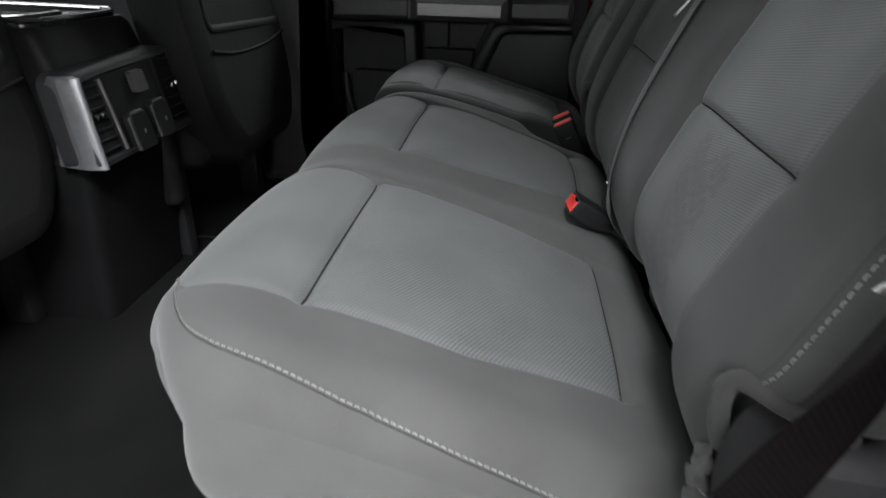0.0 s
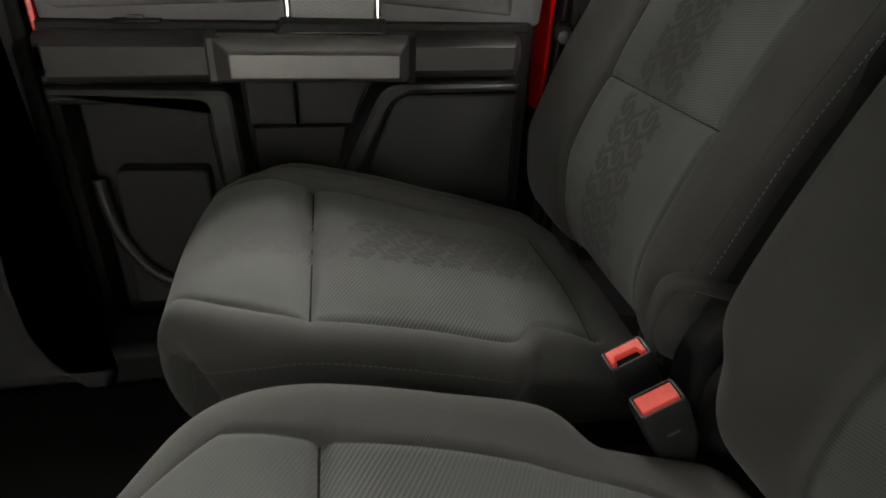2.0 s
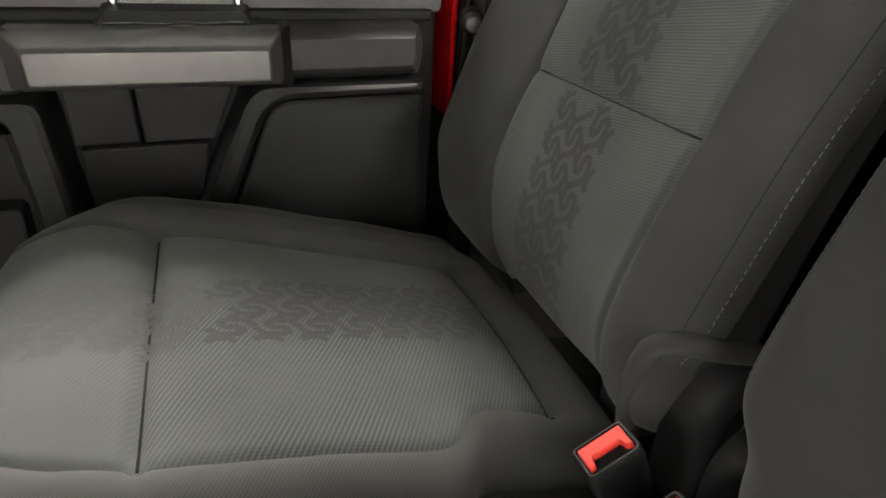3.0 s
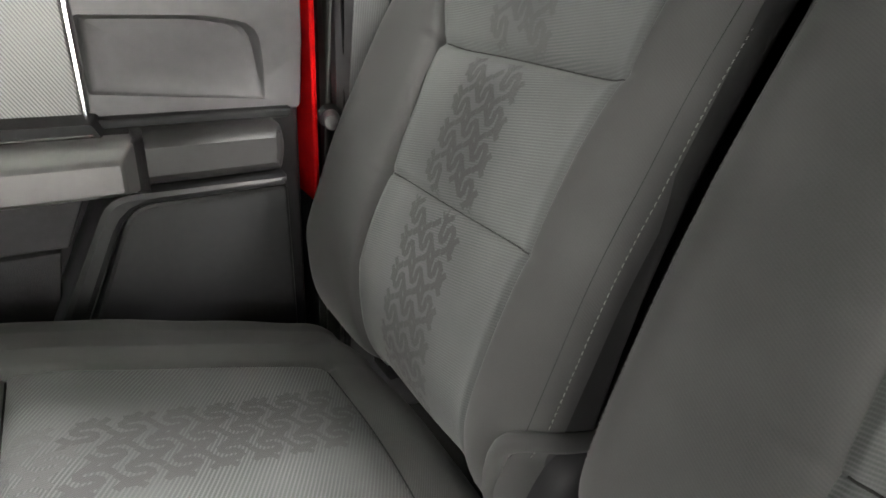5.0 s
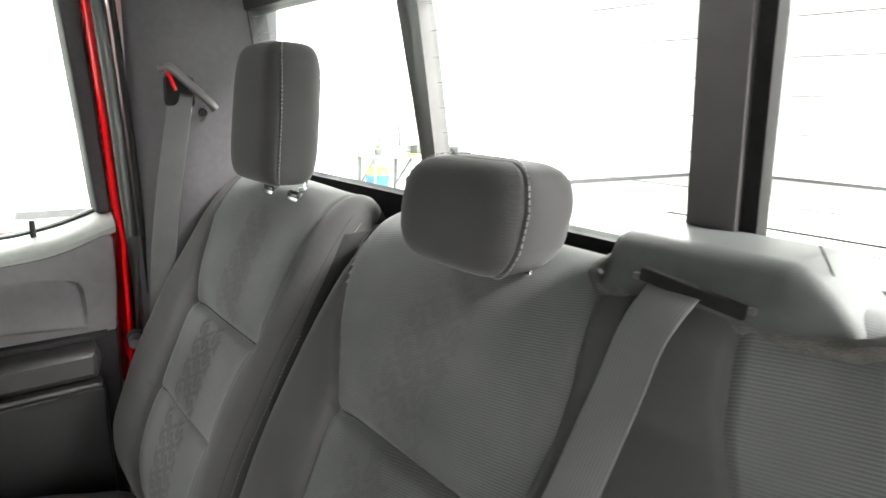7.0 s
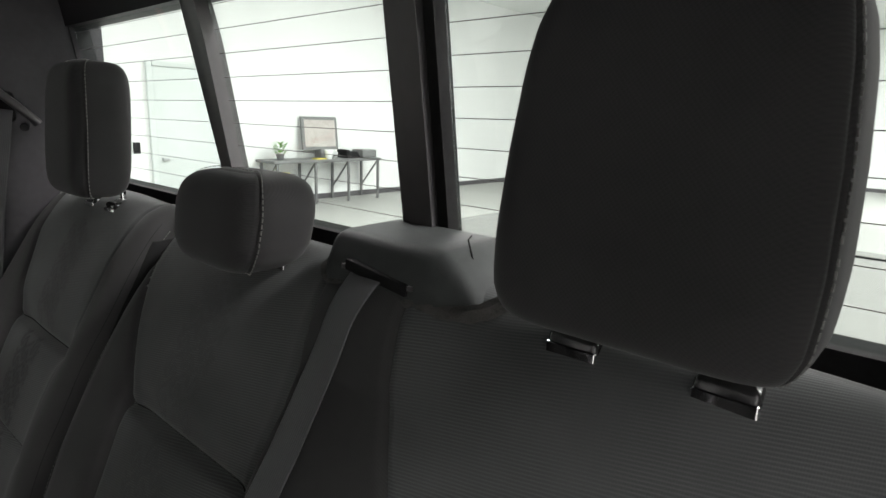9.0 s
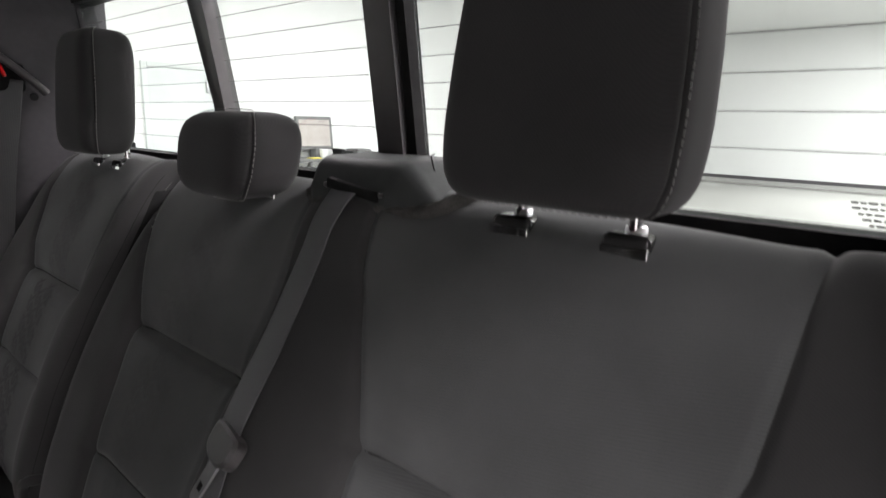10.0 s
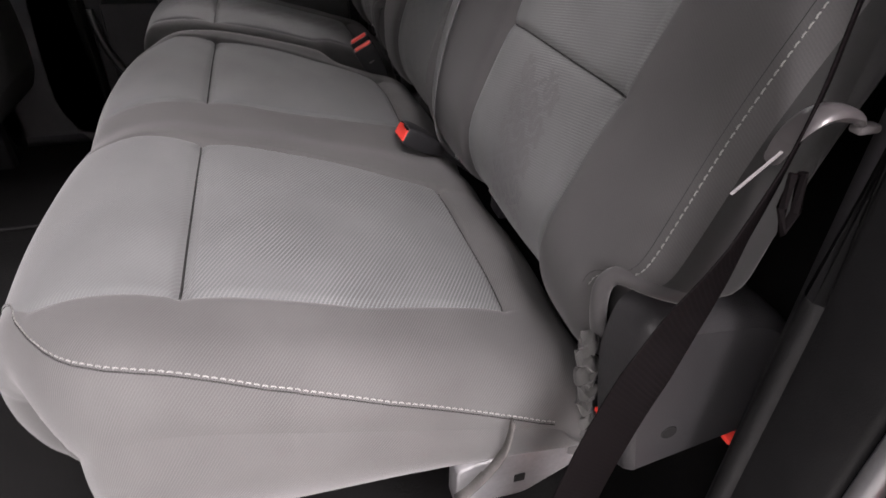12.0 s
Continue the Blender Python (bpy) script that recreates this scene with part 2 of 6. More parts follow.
SCREEN = varied(material("warm_print", (0.4, 0.35, 0.3)), (0.34, 0.30, 0.28), (0.50, 0.46, 0.43), 6, 14, (0.3, 0.4), 0.0)
LEAF = varied(material("plant_leaf", (0.1, 0.2, 0.05)), (0.08, 0.20, 0.03), (0.20, 0.42, 0.08), 30, 90, (0.4, 0.6), 0.1)
BLUE = varied(material("blue_plastic", (0.05, 0.15, 0.5)), (0.04, 0.14, 0.45), (0.06, 0.2, 0.55), 9, 60, (0.3, 0.4), 0.05)
YELLOW = varied(material("yellow_plastic", (0.7, 0.6, 0.05)), (0.62, 0.52, 0.05), (0.75, 0.65, 0.1), 9, 60, (0.3, 0.4), 0.05)
INK = material("grey_ink", (0.22, 0.22, 0.22), 0.6)
HEATWIRE = material("defroster_wire", (0.05, 0.045, 0.04), 0.5)

GLASS = bpy.data.materials.new("window_glass")
GLASS.use_nodes = True
_n = GLASS.node_tree
_n.nodes.remove(_n.nodes["Principled BSDF"])
_t = add_node(GLASS, "ShaderNodeBsdfTransparent", Color=(0.86, 0.90, 0.88, 1))
_g = add_node(GLASS, "ShaderNodeBsdfGlossy", Roughness=0.02)
_m = add_node(GLASS, "ShaderNodeMixShader", Fac=0.05)
link(GLASS, _t.outputs[0], _m.inputs[1])
link(GLASS, _g.outputs[0], _m.inputs[2])
link(GLASS, _m.outputs[0], _n.nodes["Material Output"].inputs["Surface"])

MESHTRIM = material("ribbed_metal_accent", (0.4, 0.4, 0.4), 0.42, 0.2)
_b = MESHTRIM.node_tree.nodes["Principled BSDF"]
_tc = add_node(MESHTRIM, "ShaderNodeTexCoord")
_s = add_node(MESHTRIM, "ShaderNodeSeparateXYZ")
link(MESHTRIM, _tc.outputs["Object"], _s.inputs[0])
_w = maths(MESHTRIM, "SINE", maths(MESHTRIM, "ADD", maths(MESHTRIM, "MULTIPLY", _s.outputs[0], 1500.0), maths(MESHTRIM, "MULTIPLY", _s.outputs[2], 900.0)))
_r = add_node(MESHTRIM, "ShaderNodeValToRGB")
_r.color_ramp.elements[0].color, _r.color_ramp.elements[1].color = (0.045, 0.045, 0.045, 1), (0.17, 0.17, 0.167, 1)
link(MESHTRIM, maths(MESHTRIM, "MULTIPLY_ADD", _w, 0.5, 0.5), _r.inputs[0])
link(MESHTRIM, _r.outputs[0], _b.inputs["Base Color"])

# ---- building blocks ----
def thing(name, label, category, group="", kind="", at=(0, 0, 0)):
    ob = new(name)
    ob.location = at
    bpy.context.view_layer.update()
    return tagged(ob, label, category, group, kind)


def adopt(ob, parent):
    ob.parent = parent
    m = Matrix.Identity(4)
    p = parent
    while p is not None:
        m = (p.matrix_parent_inverse @ p.matrix_basis if p.parent else p.matrix_basis) @ m
        p = p.parent
    ob.matrix_parent_inverse = m.inverted()
    return ob


def part(name, bm, mat, parent=None, label="", smooth=True):
    me = bpy.data.meshes.new(name)
    bmesh.ops.recalc_face_normals(bm, faces=bm.faces)
    for f in bm.faces:
        f.smooth = smooth
    for e in bm.edges:
        if len(e.link_faces) == 2 and e.calc_face_angle(0.0) > radians(38):
            e.smooth = False
    bm.to_mesh(me)
    bm.free()
    me.materials.append(mat)
    ob = new(name, me)
    if parent is not None:
        adopt(ob, parent)
    return tagged(ob, label)


def sheet(name, verts, faces, mat, parent=None, label="", uvs=None):
    """A smooth mesh from computed arrays."""
    me = bpy.data.meshes.new(name)
    me.from_pydata([tuple(v) for v in verts], [], [tuple(f) for f in faces])
    me.materials.append(mat)
    me.shade_smooth()
    if uvs is not None:
        layer = me.uv_layers.new(name="UVMap")
        idx = np.empty(len(me.loops), dtype=np.int32)
        me.loops.foreach_get("vertex_index", idx)
        layer.data.foreach_set("uv", np.asarray(uvs, dtype=np.float32)[idx].ravel())
    ob = new(name, me)
    if parent is not None:
        adopt(ob, parent)
    return tagged(ob, label)


def rbox(x0, x1, y0, y1, z0, z1, r=0.004, seg=2, bm=None):
    bm = bm or bmesh.new()
    made = bmesh.ops.create_cube(bm, size=1.0, matrix=Matrix.LocRotScale(((x0 + x1) / 2, (y0 + y1) / 2, (z0 + z1) / 2), None, (abs(x1 - x0), abs(y1 - y0), abs(z1 - z0))))
    if r > 0:
        edges = list({e for v in made["verts"] for e in v.link_edges})
        bmesh.ops.bevel(bm, geom=edges, offset=r, segments=seg, affect="EDGES", profile=0.5)
    return bm


def moved(bm, m):
    bmesh.ops.transform(bm, matrix=m, verts=bm.verts)
    return bm


def rpoly(pts, r, n=4):
    """A polygon with rounded corners; r is one radius or one for each corner."""
    out = []
    k = len(pts)
    rs = r if isinstance(r, (list, tuple)) else [r] * k
    for i in range(k):
        p0, p, p1 = Vector(pts[i - 1]), Vector(pts[i]), Vector(pts[(i + 1) % k])
        a, b = p0 - p, p1 - p
        q = min(rs[i], a.length * 0.48, b.length * 0.48)
        s, e = p + a.normalized() * q, p + b.normalized() * q
        for j in range(n + 1):
            t = j / n
            out.append(s * (1 - t) ** 2 + p * 2 * t * (1 - t) + e * t * t)
    return out


def inset(pts, d):
    """The same loop drawn inwards by about d."""
    out = []
    k = len(pts)
    area = sum(pts[i - 1][0] * pts[i][1] - pts[i][0] * pts[i - 1][1] for i in range(k))
    turn = 1 if area > 0 else -1
    for i in range(k):
        a, b = Vector(pts[i - 1]), Vector(pts[(i + 1) % k])
        t = (b - a).normalized()
        nrm = Vector((-t.y, t.x)) * turn
        out.append(Vector(pts[i]) + nrm * d)
    return out


def loft(loops, cap0=True, cap1=True, bm=None):
    bm = bm or bmesh.new()
    rows = [[bm.verts.new(p) for p in loop] for loop in loops]
    n = len(rows[0])
    for a, b in zip(rows, rows[1:]):
        for i in range(n):
            bm.faces.new((a[i], a[(i + 1) % n], b[(i + 1) % n], b[i]))
    caps = ([bm.faces.new(rows[0])] if cap0 else []) + ([bm.faces.new(rows[-1])] if cap1 else [])
    for f in caps:
        for e in f.edges:
            e.smooth = False
    if caps:
        bmesh.ops.triangulate(bm, faces=caps, ngon_method="EAR_CLIP")
    return bm


def xz(loop, y):
    return [(p[0], y, p[1]) for p in loop]


def yz(loop, x):
    return [(x, p[0], p[1]) for p in loop]


def xy(loop, z):
    return [(p[0], p[1], z) for p in loop]


def slab_y(loop, y_back, y_front, b=0.004):
    """A plate with a bevelled front, its outline in x and z."""
    d = 1 if y_back > y_front else -1
    return loft([xz(loop, y_back), xz(loop, y_front + d * b), xz(inset(loop, b * 0.35), y_front + d * b * 0.3), xz(inset(loop, b), y_front)])


def tube(points, r, n=8, bm=None, closed=False):
    bm = bm or bmesh.new()
    pts = [Vector(p) for p in points]
    rows = []
    up = Vector((0, 0, 1))
    for i, p in enumerate(pts):
        a = pts[max(i - 1, 0)]
        b = pts[min(i + 1, len(pts) - 1)]
        t = (b - a).normalized()
        s = t.cross(up)
        if s.length < 1e-3:
            s = t.cross(Vector((1, 0, 0)))
        s.normalize()
        w = s.cross(t)
        rows.append([bm.verts.new(p + (s * math.cos(2 * math.pi * k / n) + w * math.sin(2 * math.pi * k / n)) * r) for k in range(n)])
    for a, b in zip(rows, rows[1:]):
        for k in range(n):
            bm.faces.new((a[k], a[(k + 1) % n], b[(k + 1) % n], b[k]))
    bm.faces.new(rows[0])
    bm.faces.new(rows[-1])
    return bm


def cylinder(p0, p1, r0, r1=None, n=16, bm=None):
    bm = bm or bmesh.new()
    r1 = r0 if r1 is None else r1
    p0, p1 = Vector(p0), Vector(p1)
    t = (p1 - p0).normalized()
    s = t.cross(Vector((0, 0, 1)) if abs(t.z) < 0.9 else Vector((1, 0, 0))).normalized()
    w = s.cross(t)
    b = min(r0, r1) * 0.15
    rows = []
    for p, r in ((p0, r0 - b), (p0 + t * b, r0), (p1 - t * b, r1), (p1, r1 - b)):
        rows.append([bm.verts.new(p + (s * math.cos(2 * math.pi * k / n) + w * math.sin(2 * math.pi * k / n)) * r) for k in range(n)])
    for a, c in zip(rows, rows[1:]):
        for k in range(n):
            bm.faces.new((a[k], a[(k + 1) % n], c[(k + 1) % n], c[k]))
    bm.faces.new(rows[0])
    bm.faces.new(rows[-1])
    return bm


def smooth_curve(pts, step):
    """Resamples a Catmull-Rom curve through the points at even steps."""
    p = np.array(pts, float)
    p = np.vstack([2 * p[0] - p[1], p, 2 * p[-1] - p[-2]])
    out = []
    for i in range(1, len(p) - 2):
        t = np.linspace(0, 1, 24, endpoint=False)[:, None]
        a, b, c, d = p[i - 1], p[i], p[i + 1], p[i + 2]
        out.append(0.5 * (2 * b + (c - a) * t + (2 * a - 5 * b + 4 * c - d) * t ** 2 + (3 * b - a - 3 * c + d) * t ** 3))
    out = np.vstack(out + [p[-2][None]])
    s = np.concatenate([[0], np.cumsum(np.linalg.norm(np.diff(out, axis=0), axis=1))])
    k = max(2, int(round(s[-1] / step)) + 1)
    q = np.linspace(0, s[-1], k)
    return np.stack([np.interp(q, s, out[:, j]) for j in range(out.shape[1])], 1)


class Pad:
    """An upholstered pad: a side profile in x and z swept across y, with rounded sides, puffed panels and drawn-in seams."""

    def __init__(self, profile, y0, y1, r, height, foot, step=0.004, tuck=0.03, breaks=()):
        self.breaks = breaks
        self.tuck = tuck
        self.p = smooth_curve(profile, step)
        d = np.gradient(self.p, axis=0)
        d /= np.linalg.norm(d, axis=1)[:, None]
        self.n = np.stack([-d[:, 1], d[:, 0]], 1)
        self.s = np.concatenate([[0], np.cumsum(np.linalg.norm(np.diff(self.p, axis=0), axis=1))])
        self.y0, self.y1, self.height, self.foot, self.step = y0, y1, height, foot, step
        self.r = r if callable(r) else (lambda s: r + 0 * s)

    def row(self, s):
        x = np.interp(s, self.s, self.p[:, 0])
        z = np.interp(s, self.s, self.p[:, 1])
        nx = np.interp(s, self.s, self.n[:, 0])
        nz = np.interp(s, self.s, self.n[:, 1])
        return x, z, nx, nz

    def s_at_x(self, x):
        i = int(np.argmin(np.where(self.p[:, 1] > self.p[:, 1].max() - 0.25, np.abs(self.p[:, 0] - x), 9)))
        return float(self.s[i])

    def s_at_z(self, z):
        k = int(np.argmax(self.p[:, 1]))
        return float(np.interp(z, self.p[:k, 1], self.s[:k]))

    def drop(self, s, y):
        a, b = self.y0(s), self.y1(s)
        d = np.minimum(y - a, b - y)
        r = self.r(s)
        q = np.clip(1 - d / r, 0, 1)
        return r * (1 - np.sqrt(np.clip(1 - q * q, 0, 1)))

    def point(self, s, y, lift=0.0):
        s, y = np.asarray(s, float), np.asarray(y, float)
        x, z, nx, nz = self.row(s)
        h = self.height(s, x, z, y) - self.drop(s, y) + lift
        return np.stack([x + nx * h, y + 0 * x, z + nz * h], -1)

    def build(self, zones, zone_of, parent):
        """zones: name -> (part name, material, label); zone_of(s, x, z, y, side) gives the zone of each face."""
        rs = self.s
        ya, yb = self.y0(rs), self.y1(rs)
        wall, rnd = 7, 10
        ang = np.linspace(0, math.pi / 2, rnd, endpoint=False)
        rr = self.r(rs)
        wrap = rr * (1 - math.pi / 2)
        x, z, nx, nz = self.row(rs)
        cols, uvs = [], []
        fx, fz = self.foot(x, z)
        ex, ez = x - nx * rr, z - nz * rr
        fx = np.where(fx < -0.02, ex, fx)
        for t in np.linspace(0, 1, wall, endpoint=False):
            bulge = 0.010 * math.sin(math.pi * t)
            cols.append(np.stack([fx * (1 - t) + ex * t, ya - bulge + self.tuck * (1 - t) ** 2, fz * (1 - t) + ez * t], 1))
            uvs.append(np.stack([ya + wrap - 0.16 * (1 - t), rs], 1))
        side_cols = wall
        for a in ang:
            cols.append(self.point(rs, ya + rr * (1 - math.cos(a))))
            uvs.append(np.stack([ya + wrap + rr * a, rs], 1))
        knots = [ya + rr] + [np.clip(b(x, z), ya + rr + 0.002 * (i + 1), yb - rr - 0.002 * (len(self.breaks) - i)) for i, b in enumerate(self.breaks)] + [yb - rr]
        for k0, k1 in zip(knots, knots[1:]):
            count = max(2, int(round(float(np.max(k1 - k0)) / self.step)))
            for t in np.linspace(0, 1, count, endpoint=False):
                y = k0 * (1 - t) + k1 * t
                cols.append(self.point(rs, y))
                uvs.append(np.stack([y, rs], 1))
        cols.append(self.point(rs, knots[-1]))
        uvs.append(np.stack([knots[-1], rs], 1))
        for a in ang[::-1]:
            cols.append(self.point(rs, yb - rr * (1 - math.cos(a))))
            uvs.append(np.stack([yb - wrap - rr * a, rs], 1))
        for t in np.linspace(0, 1, wall + 1)[1:]:
            bulge = 0.010 * math.sin(math.pi * t)
            cols.append(np.stack([ex * (1 - t) + fx * t, yb + bulge - self.tuck * t ** 2, ez * (1 - t) + fz * t], 1))
            uvs.append(np.stack([yb - wrap + 0.16 * t, rs], 1))
        v = np.stack(cols, 1)
        uv = np.stack(uvs, 1)
        n, m = v.shape[:2]
        idx = np.arange(n * m).reshape(n, m)
        f = np.stack([idx[:-1, :-1], idx[:-1, 1:], idx[1:, 1:], idx[1:, :-1]], -1)
        side = np.zeros((n - 1, m - 1), bool)
        side[:, :side_cols] = True
        side[:, m - 1 - side_cols:] = True
        sm = ((rs[:-1] + rs[1:]) / 2)[:, None] + np.zeros((1, m - 1))
        xm = ((x[:-1] + x[1:]) / 2)[:, None] + np.zeros((1, m - 1))
        zm = ((z[:-1] + z[1:]) / 2)[:, None] + np.zeros((1, m - 1))
        ym = (v[:-1, :-1, 1] + v[1:, 1:, 1] + v[1:, :-1, 1] + v[:-1, 1:, 1]) / 4
        kind = zone_of(sm, xm, zm, ym, side)
        v, uv, f, kind = v.reshape(-1, 3), uv.reshape(-1, 2), f.reshape(-1, 4), kind.ravel()
        for code, (name, mat, label) in zones.items():
            g = f[kind == code]
            if len(g) == 0:
                continue
            used, inv = np.unique(g, return_inverse=True)
            sheet(name, v[used], inv.reshape(-1, 4), mat, parent, label, uv[used])


def ribbon_on(pad, lines, width, lift, mat, parent, name, label, place):
    """Flat bands laid on a pad along lines in its (across, along) coordinates."""
    verts, faces, uvs = [], [], []
    for line in lines:
        p = np.array(line, float)
        for i, (a, b) in enumerate(zip(p, p[1:])):
            d = (b - a) / np.linalg.norm(b - a)
            a, b = a - d * width * 0.32, b + d * width * 0.32
            k = max(2, int(np.linalg.norm(b - a) / 0.004) + 1)
            q = a + (b - a) * np.linspace(0, 1, k)[:, None]
            w = np.array([-d[1], d[0]]) * width / 2
            base = len(verts)
            for off in (-1, 1):
                c = q + w * off
                verts += list(pad.point(c[:, 1], c[:, 0], lift + 0.00006 * (i % 3)))
                uvs += list(c)
            for j in range(k - 1):
                faces.append((base + j, base + j + 1, base + k + j + 1, base + k + j))
    return sheet(name, verts, faces, mat, parent, label, uvs)


def seam_on(pad, line, parent, r=0.0013, lift=-0.0004):
    """A dark seam cord lying in a drawn-in seam, along a line given as (across, along)."""
    pts = [tuple(pad.point(s, y, lift)) for y, s in line]
    return part("seam", tube(pts, r, 6), PIPING, parent)


def stitches_on(pad, line, parent, pitch=0.0062, length=0.0042, r=0.0006, lift=0.0006, name="stitching", label="pale thread stitching", mat=None):
    """A row of short raised thread stitches along a line on a pad, given as (across, along)."""
    q = np.array(line, float)
    s = np.concatenate([[0], np.cumsum(np.linalg.norm(np.diff(q, axis=0), axis=1))])
    bm = bmesh.new()
    for a in np.arange(0.002, s[-1] - length, pitch):
        ends = []
        for t, k in ((a, 0.0), (a + length * 0.5, 1.0), (a + length, 0.0)):
            y, v = np.interp(t, s, q[:, 0]), np.interp(t, s, q[:, 1])
            ends.append(Vector(pad.point(v, y, lift * (0.4 + k))))
        tube(ends, r, 5, bm)
    ob = part(name, bm, mat or THREAD, parent, label)
    return tagged(ob, kind="stuff")

# ---- showroom round the truck ----
def wall_box(name, x0, x1, y0, y1, z0, z1, mat):
    return tagged(part(name, rbox(x0, x1, y0, y1, z0, z1, 0), mat, smooth=False), kind="structure")


R = ROOM
wall_box("ground", R["x0"], R["x1"], R["y0"], R["y1"], R["z0"] - 0.2, R["z0"], CONCRETE)
wall_box("wall_rear", R["x1"], R["x1"] + 0.2, R["y0"], R["y1"], R["z0"], R["z1"], WALLPAINT)
wall_box("wall_front", R["x0"] - 0.2, R["x0"], R["y0"], R["y1"], R["z0"], R["z1"], WALLPAINT)
wall_box("wall_far", R["x0"] - 0.2, R["x1"] + 0.2, R["y1"], R["y1"] + 0.2, R["z0"], R["z1"], WALLPAINT)
wall_box("wall_near", R["x0"] - 0.2, R["x1"] + 0.2, R["y0"] - 0.2, R["y0"], R["z0"], R["z1"], WALLPAINT)
wall_box("ceiling", R["x0"] - 0.2, R["x1"] + 0.2, R["y0"] - 0.2, R["y1"] + 0.2, R["z1"], R["z1"] + 0.2, WALLPAINT)
wall_box("baseboard_far", R["x0"], R["x1"], R["y1"] - 0.02, R["y1"], R["z0"], R["z0"] + 0.12, GREYTRIM)
wall_box("baseboard_rear", R["x1"] - 0.02, R["x1"], R["y0"], R["y1"] - 0.02, R["z0"], R["z0"] + 0.12, GREYTRIM)

# ---- cab shell ----
C = 0.635           # middle of the cab, across
FLOOR_Y = (-0.24, 1.56)
tagged(part("cab_floor", rbox(-1.7, 0.80, FLOOR_Y[0], FLOOR_Y[1], -0.06, 0.0, 0), CARPET, smooth=False), "black carpeted truck cab floor", kind="structure")
tagged(part("headliner", rbox(-1.35, 0.70, -0.26, 1.53, 1.30, 1.36, 0.01), HEADLINER), "dark grey cloth truck headliner", kind="structure")
# Unseen box added over the doorway to keep lamp light off the backrest top.
tagged(part("trim_roof_light_block", rbox(-1.35, 0.70, -0.33, -0.200, 1.262, 1.345, 0.02, 3), HEADLINER), "unseen added rail shading the near backrest from the lamp", kind="structure")
tagged(part("bulkhead_front", rbox(-1.76, -1.70, -0.30, 1.57, -0.06, 0.92, 0), PLASTIC, smooth=False), kind="structure")
tagged(part("bulkhead_rear", rbox(0.705, 0.75, -0.30, 1.57, -0.06, 0.925, 0), CARPET, smooth=False), kind="structure")


# ---- seats ----
def ramp(v, keys):
    return np.interp(v, [k[0] for k in keys], [k[1] for k in keys])


def bump(d, w):
    return np.exp(-(d / w) ** 2)


CUSHION_PROFILE = [(-0.030, 0.226), (-0.108, 0.232), (-0.144, 0.259), (-0.160, 0.302), (-0.161, 0.346), (-0.152, 0.384), (-0.129, 0.412), (-0.086, 0.430), (-0.040, 0.434), (0.020, 0.426),
                   (0.110, 0.404), (0.210, 0.375), (0.305, 0.345), (0.340, 0.334), (0.366, 0.318), (0.384, 0.295), (0.392, 0.268), (0.394, 0.245)]
BACK_PROFILE = [(0.432, 0.300), (0.400, 0.322), (0.372, 0.352), (0.356, 0.390), (0.353, 0.435), (0.366, 0.490), (0.395, 0.570), (0.431, 0.650), (0.469, 0.728), (0.520, 0.820),
                (0.562, 0.888), (0.595, 0.925), (0.630, 0.938), (0.662, 0.925), (0.684, 0.885), (0.690, 0.800), (0.690, 0.640)]

# the woven panels: (x, low y, high y) along a cushion, (z, low y, high y) up a backrest
CUSHION_PANELS = {
    "near": [(-0.2, 0.004, 0.332), (-0.07, 0.003, 0.332), (0.0, -0.005, 0.314), (0.16, -0.014, 0.296), (0.311, 0.004, 0.270)],
    "middle": [(-0.2, 0.440, 0.794), (-0.07, 0.445, 0.792), (0.0, 0.452, 0.786), (0.16, 0.458, 0.775), (0.305, 0.490, 0.745)],
    "far": [(-0.2, 0.946, 1.262), (-0.06, 0.942, 1.258), (0.0, 0.934, 1.232), (0.10, 0.925, 1.227), (0.20, 0.930, 1.223), (0.300, 0.966, 1.217)],
}
BACK_PANELS = {
    "near": [(0.30, 0.030, 0.280), (0.40, 0.020, 0.276), (0.47, 0.004, 0.262), (0.565, -0.009, 0.247), (0.65, -0.013, 0.254), (0.725, -0.020, 0.262), (0.765, -0.031, 0.280), (0.815, -0.046, 0.310), (0.86, -0.050, 0.335), (0.95, -0.056, 0.356)],
    "middle": [(0.30, 0.490, 0.715), (0.45, 0.482, 0.718), (0.565, 0.476, 0.723), (0.725, 0.466, 0.737), (0.765, 0.460, 0.764), (0.81, 0.456, 0.803), (0.85, 0.460, 0.832), (0.95, 0.482, 0.884)],
    "far": [(0.30, 0.984, 1.196), (0.42, 0.981, 1.210), (0.47, 0.979, 1.230), (0.575, 0.976, 1.225), (0.66, 0.977, 1.232), (0.725, 0.971, 1.247), (0.77, 0.968, 1.280), (0.856, 0.974, 1.338), (0.95, 0.962, 1.350)],
}
LOW_SEAM = {"wide": 0.565, "slim": 0.578}
UP_SEAM = {"wide": 0.727, "slim": 0.721}
FRONT_SEAM = {"wide": 0.010, "slim": -0.001}
REAR_SEAM = 0.307


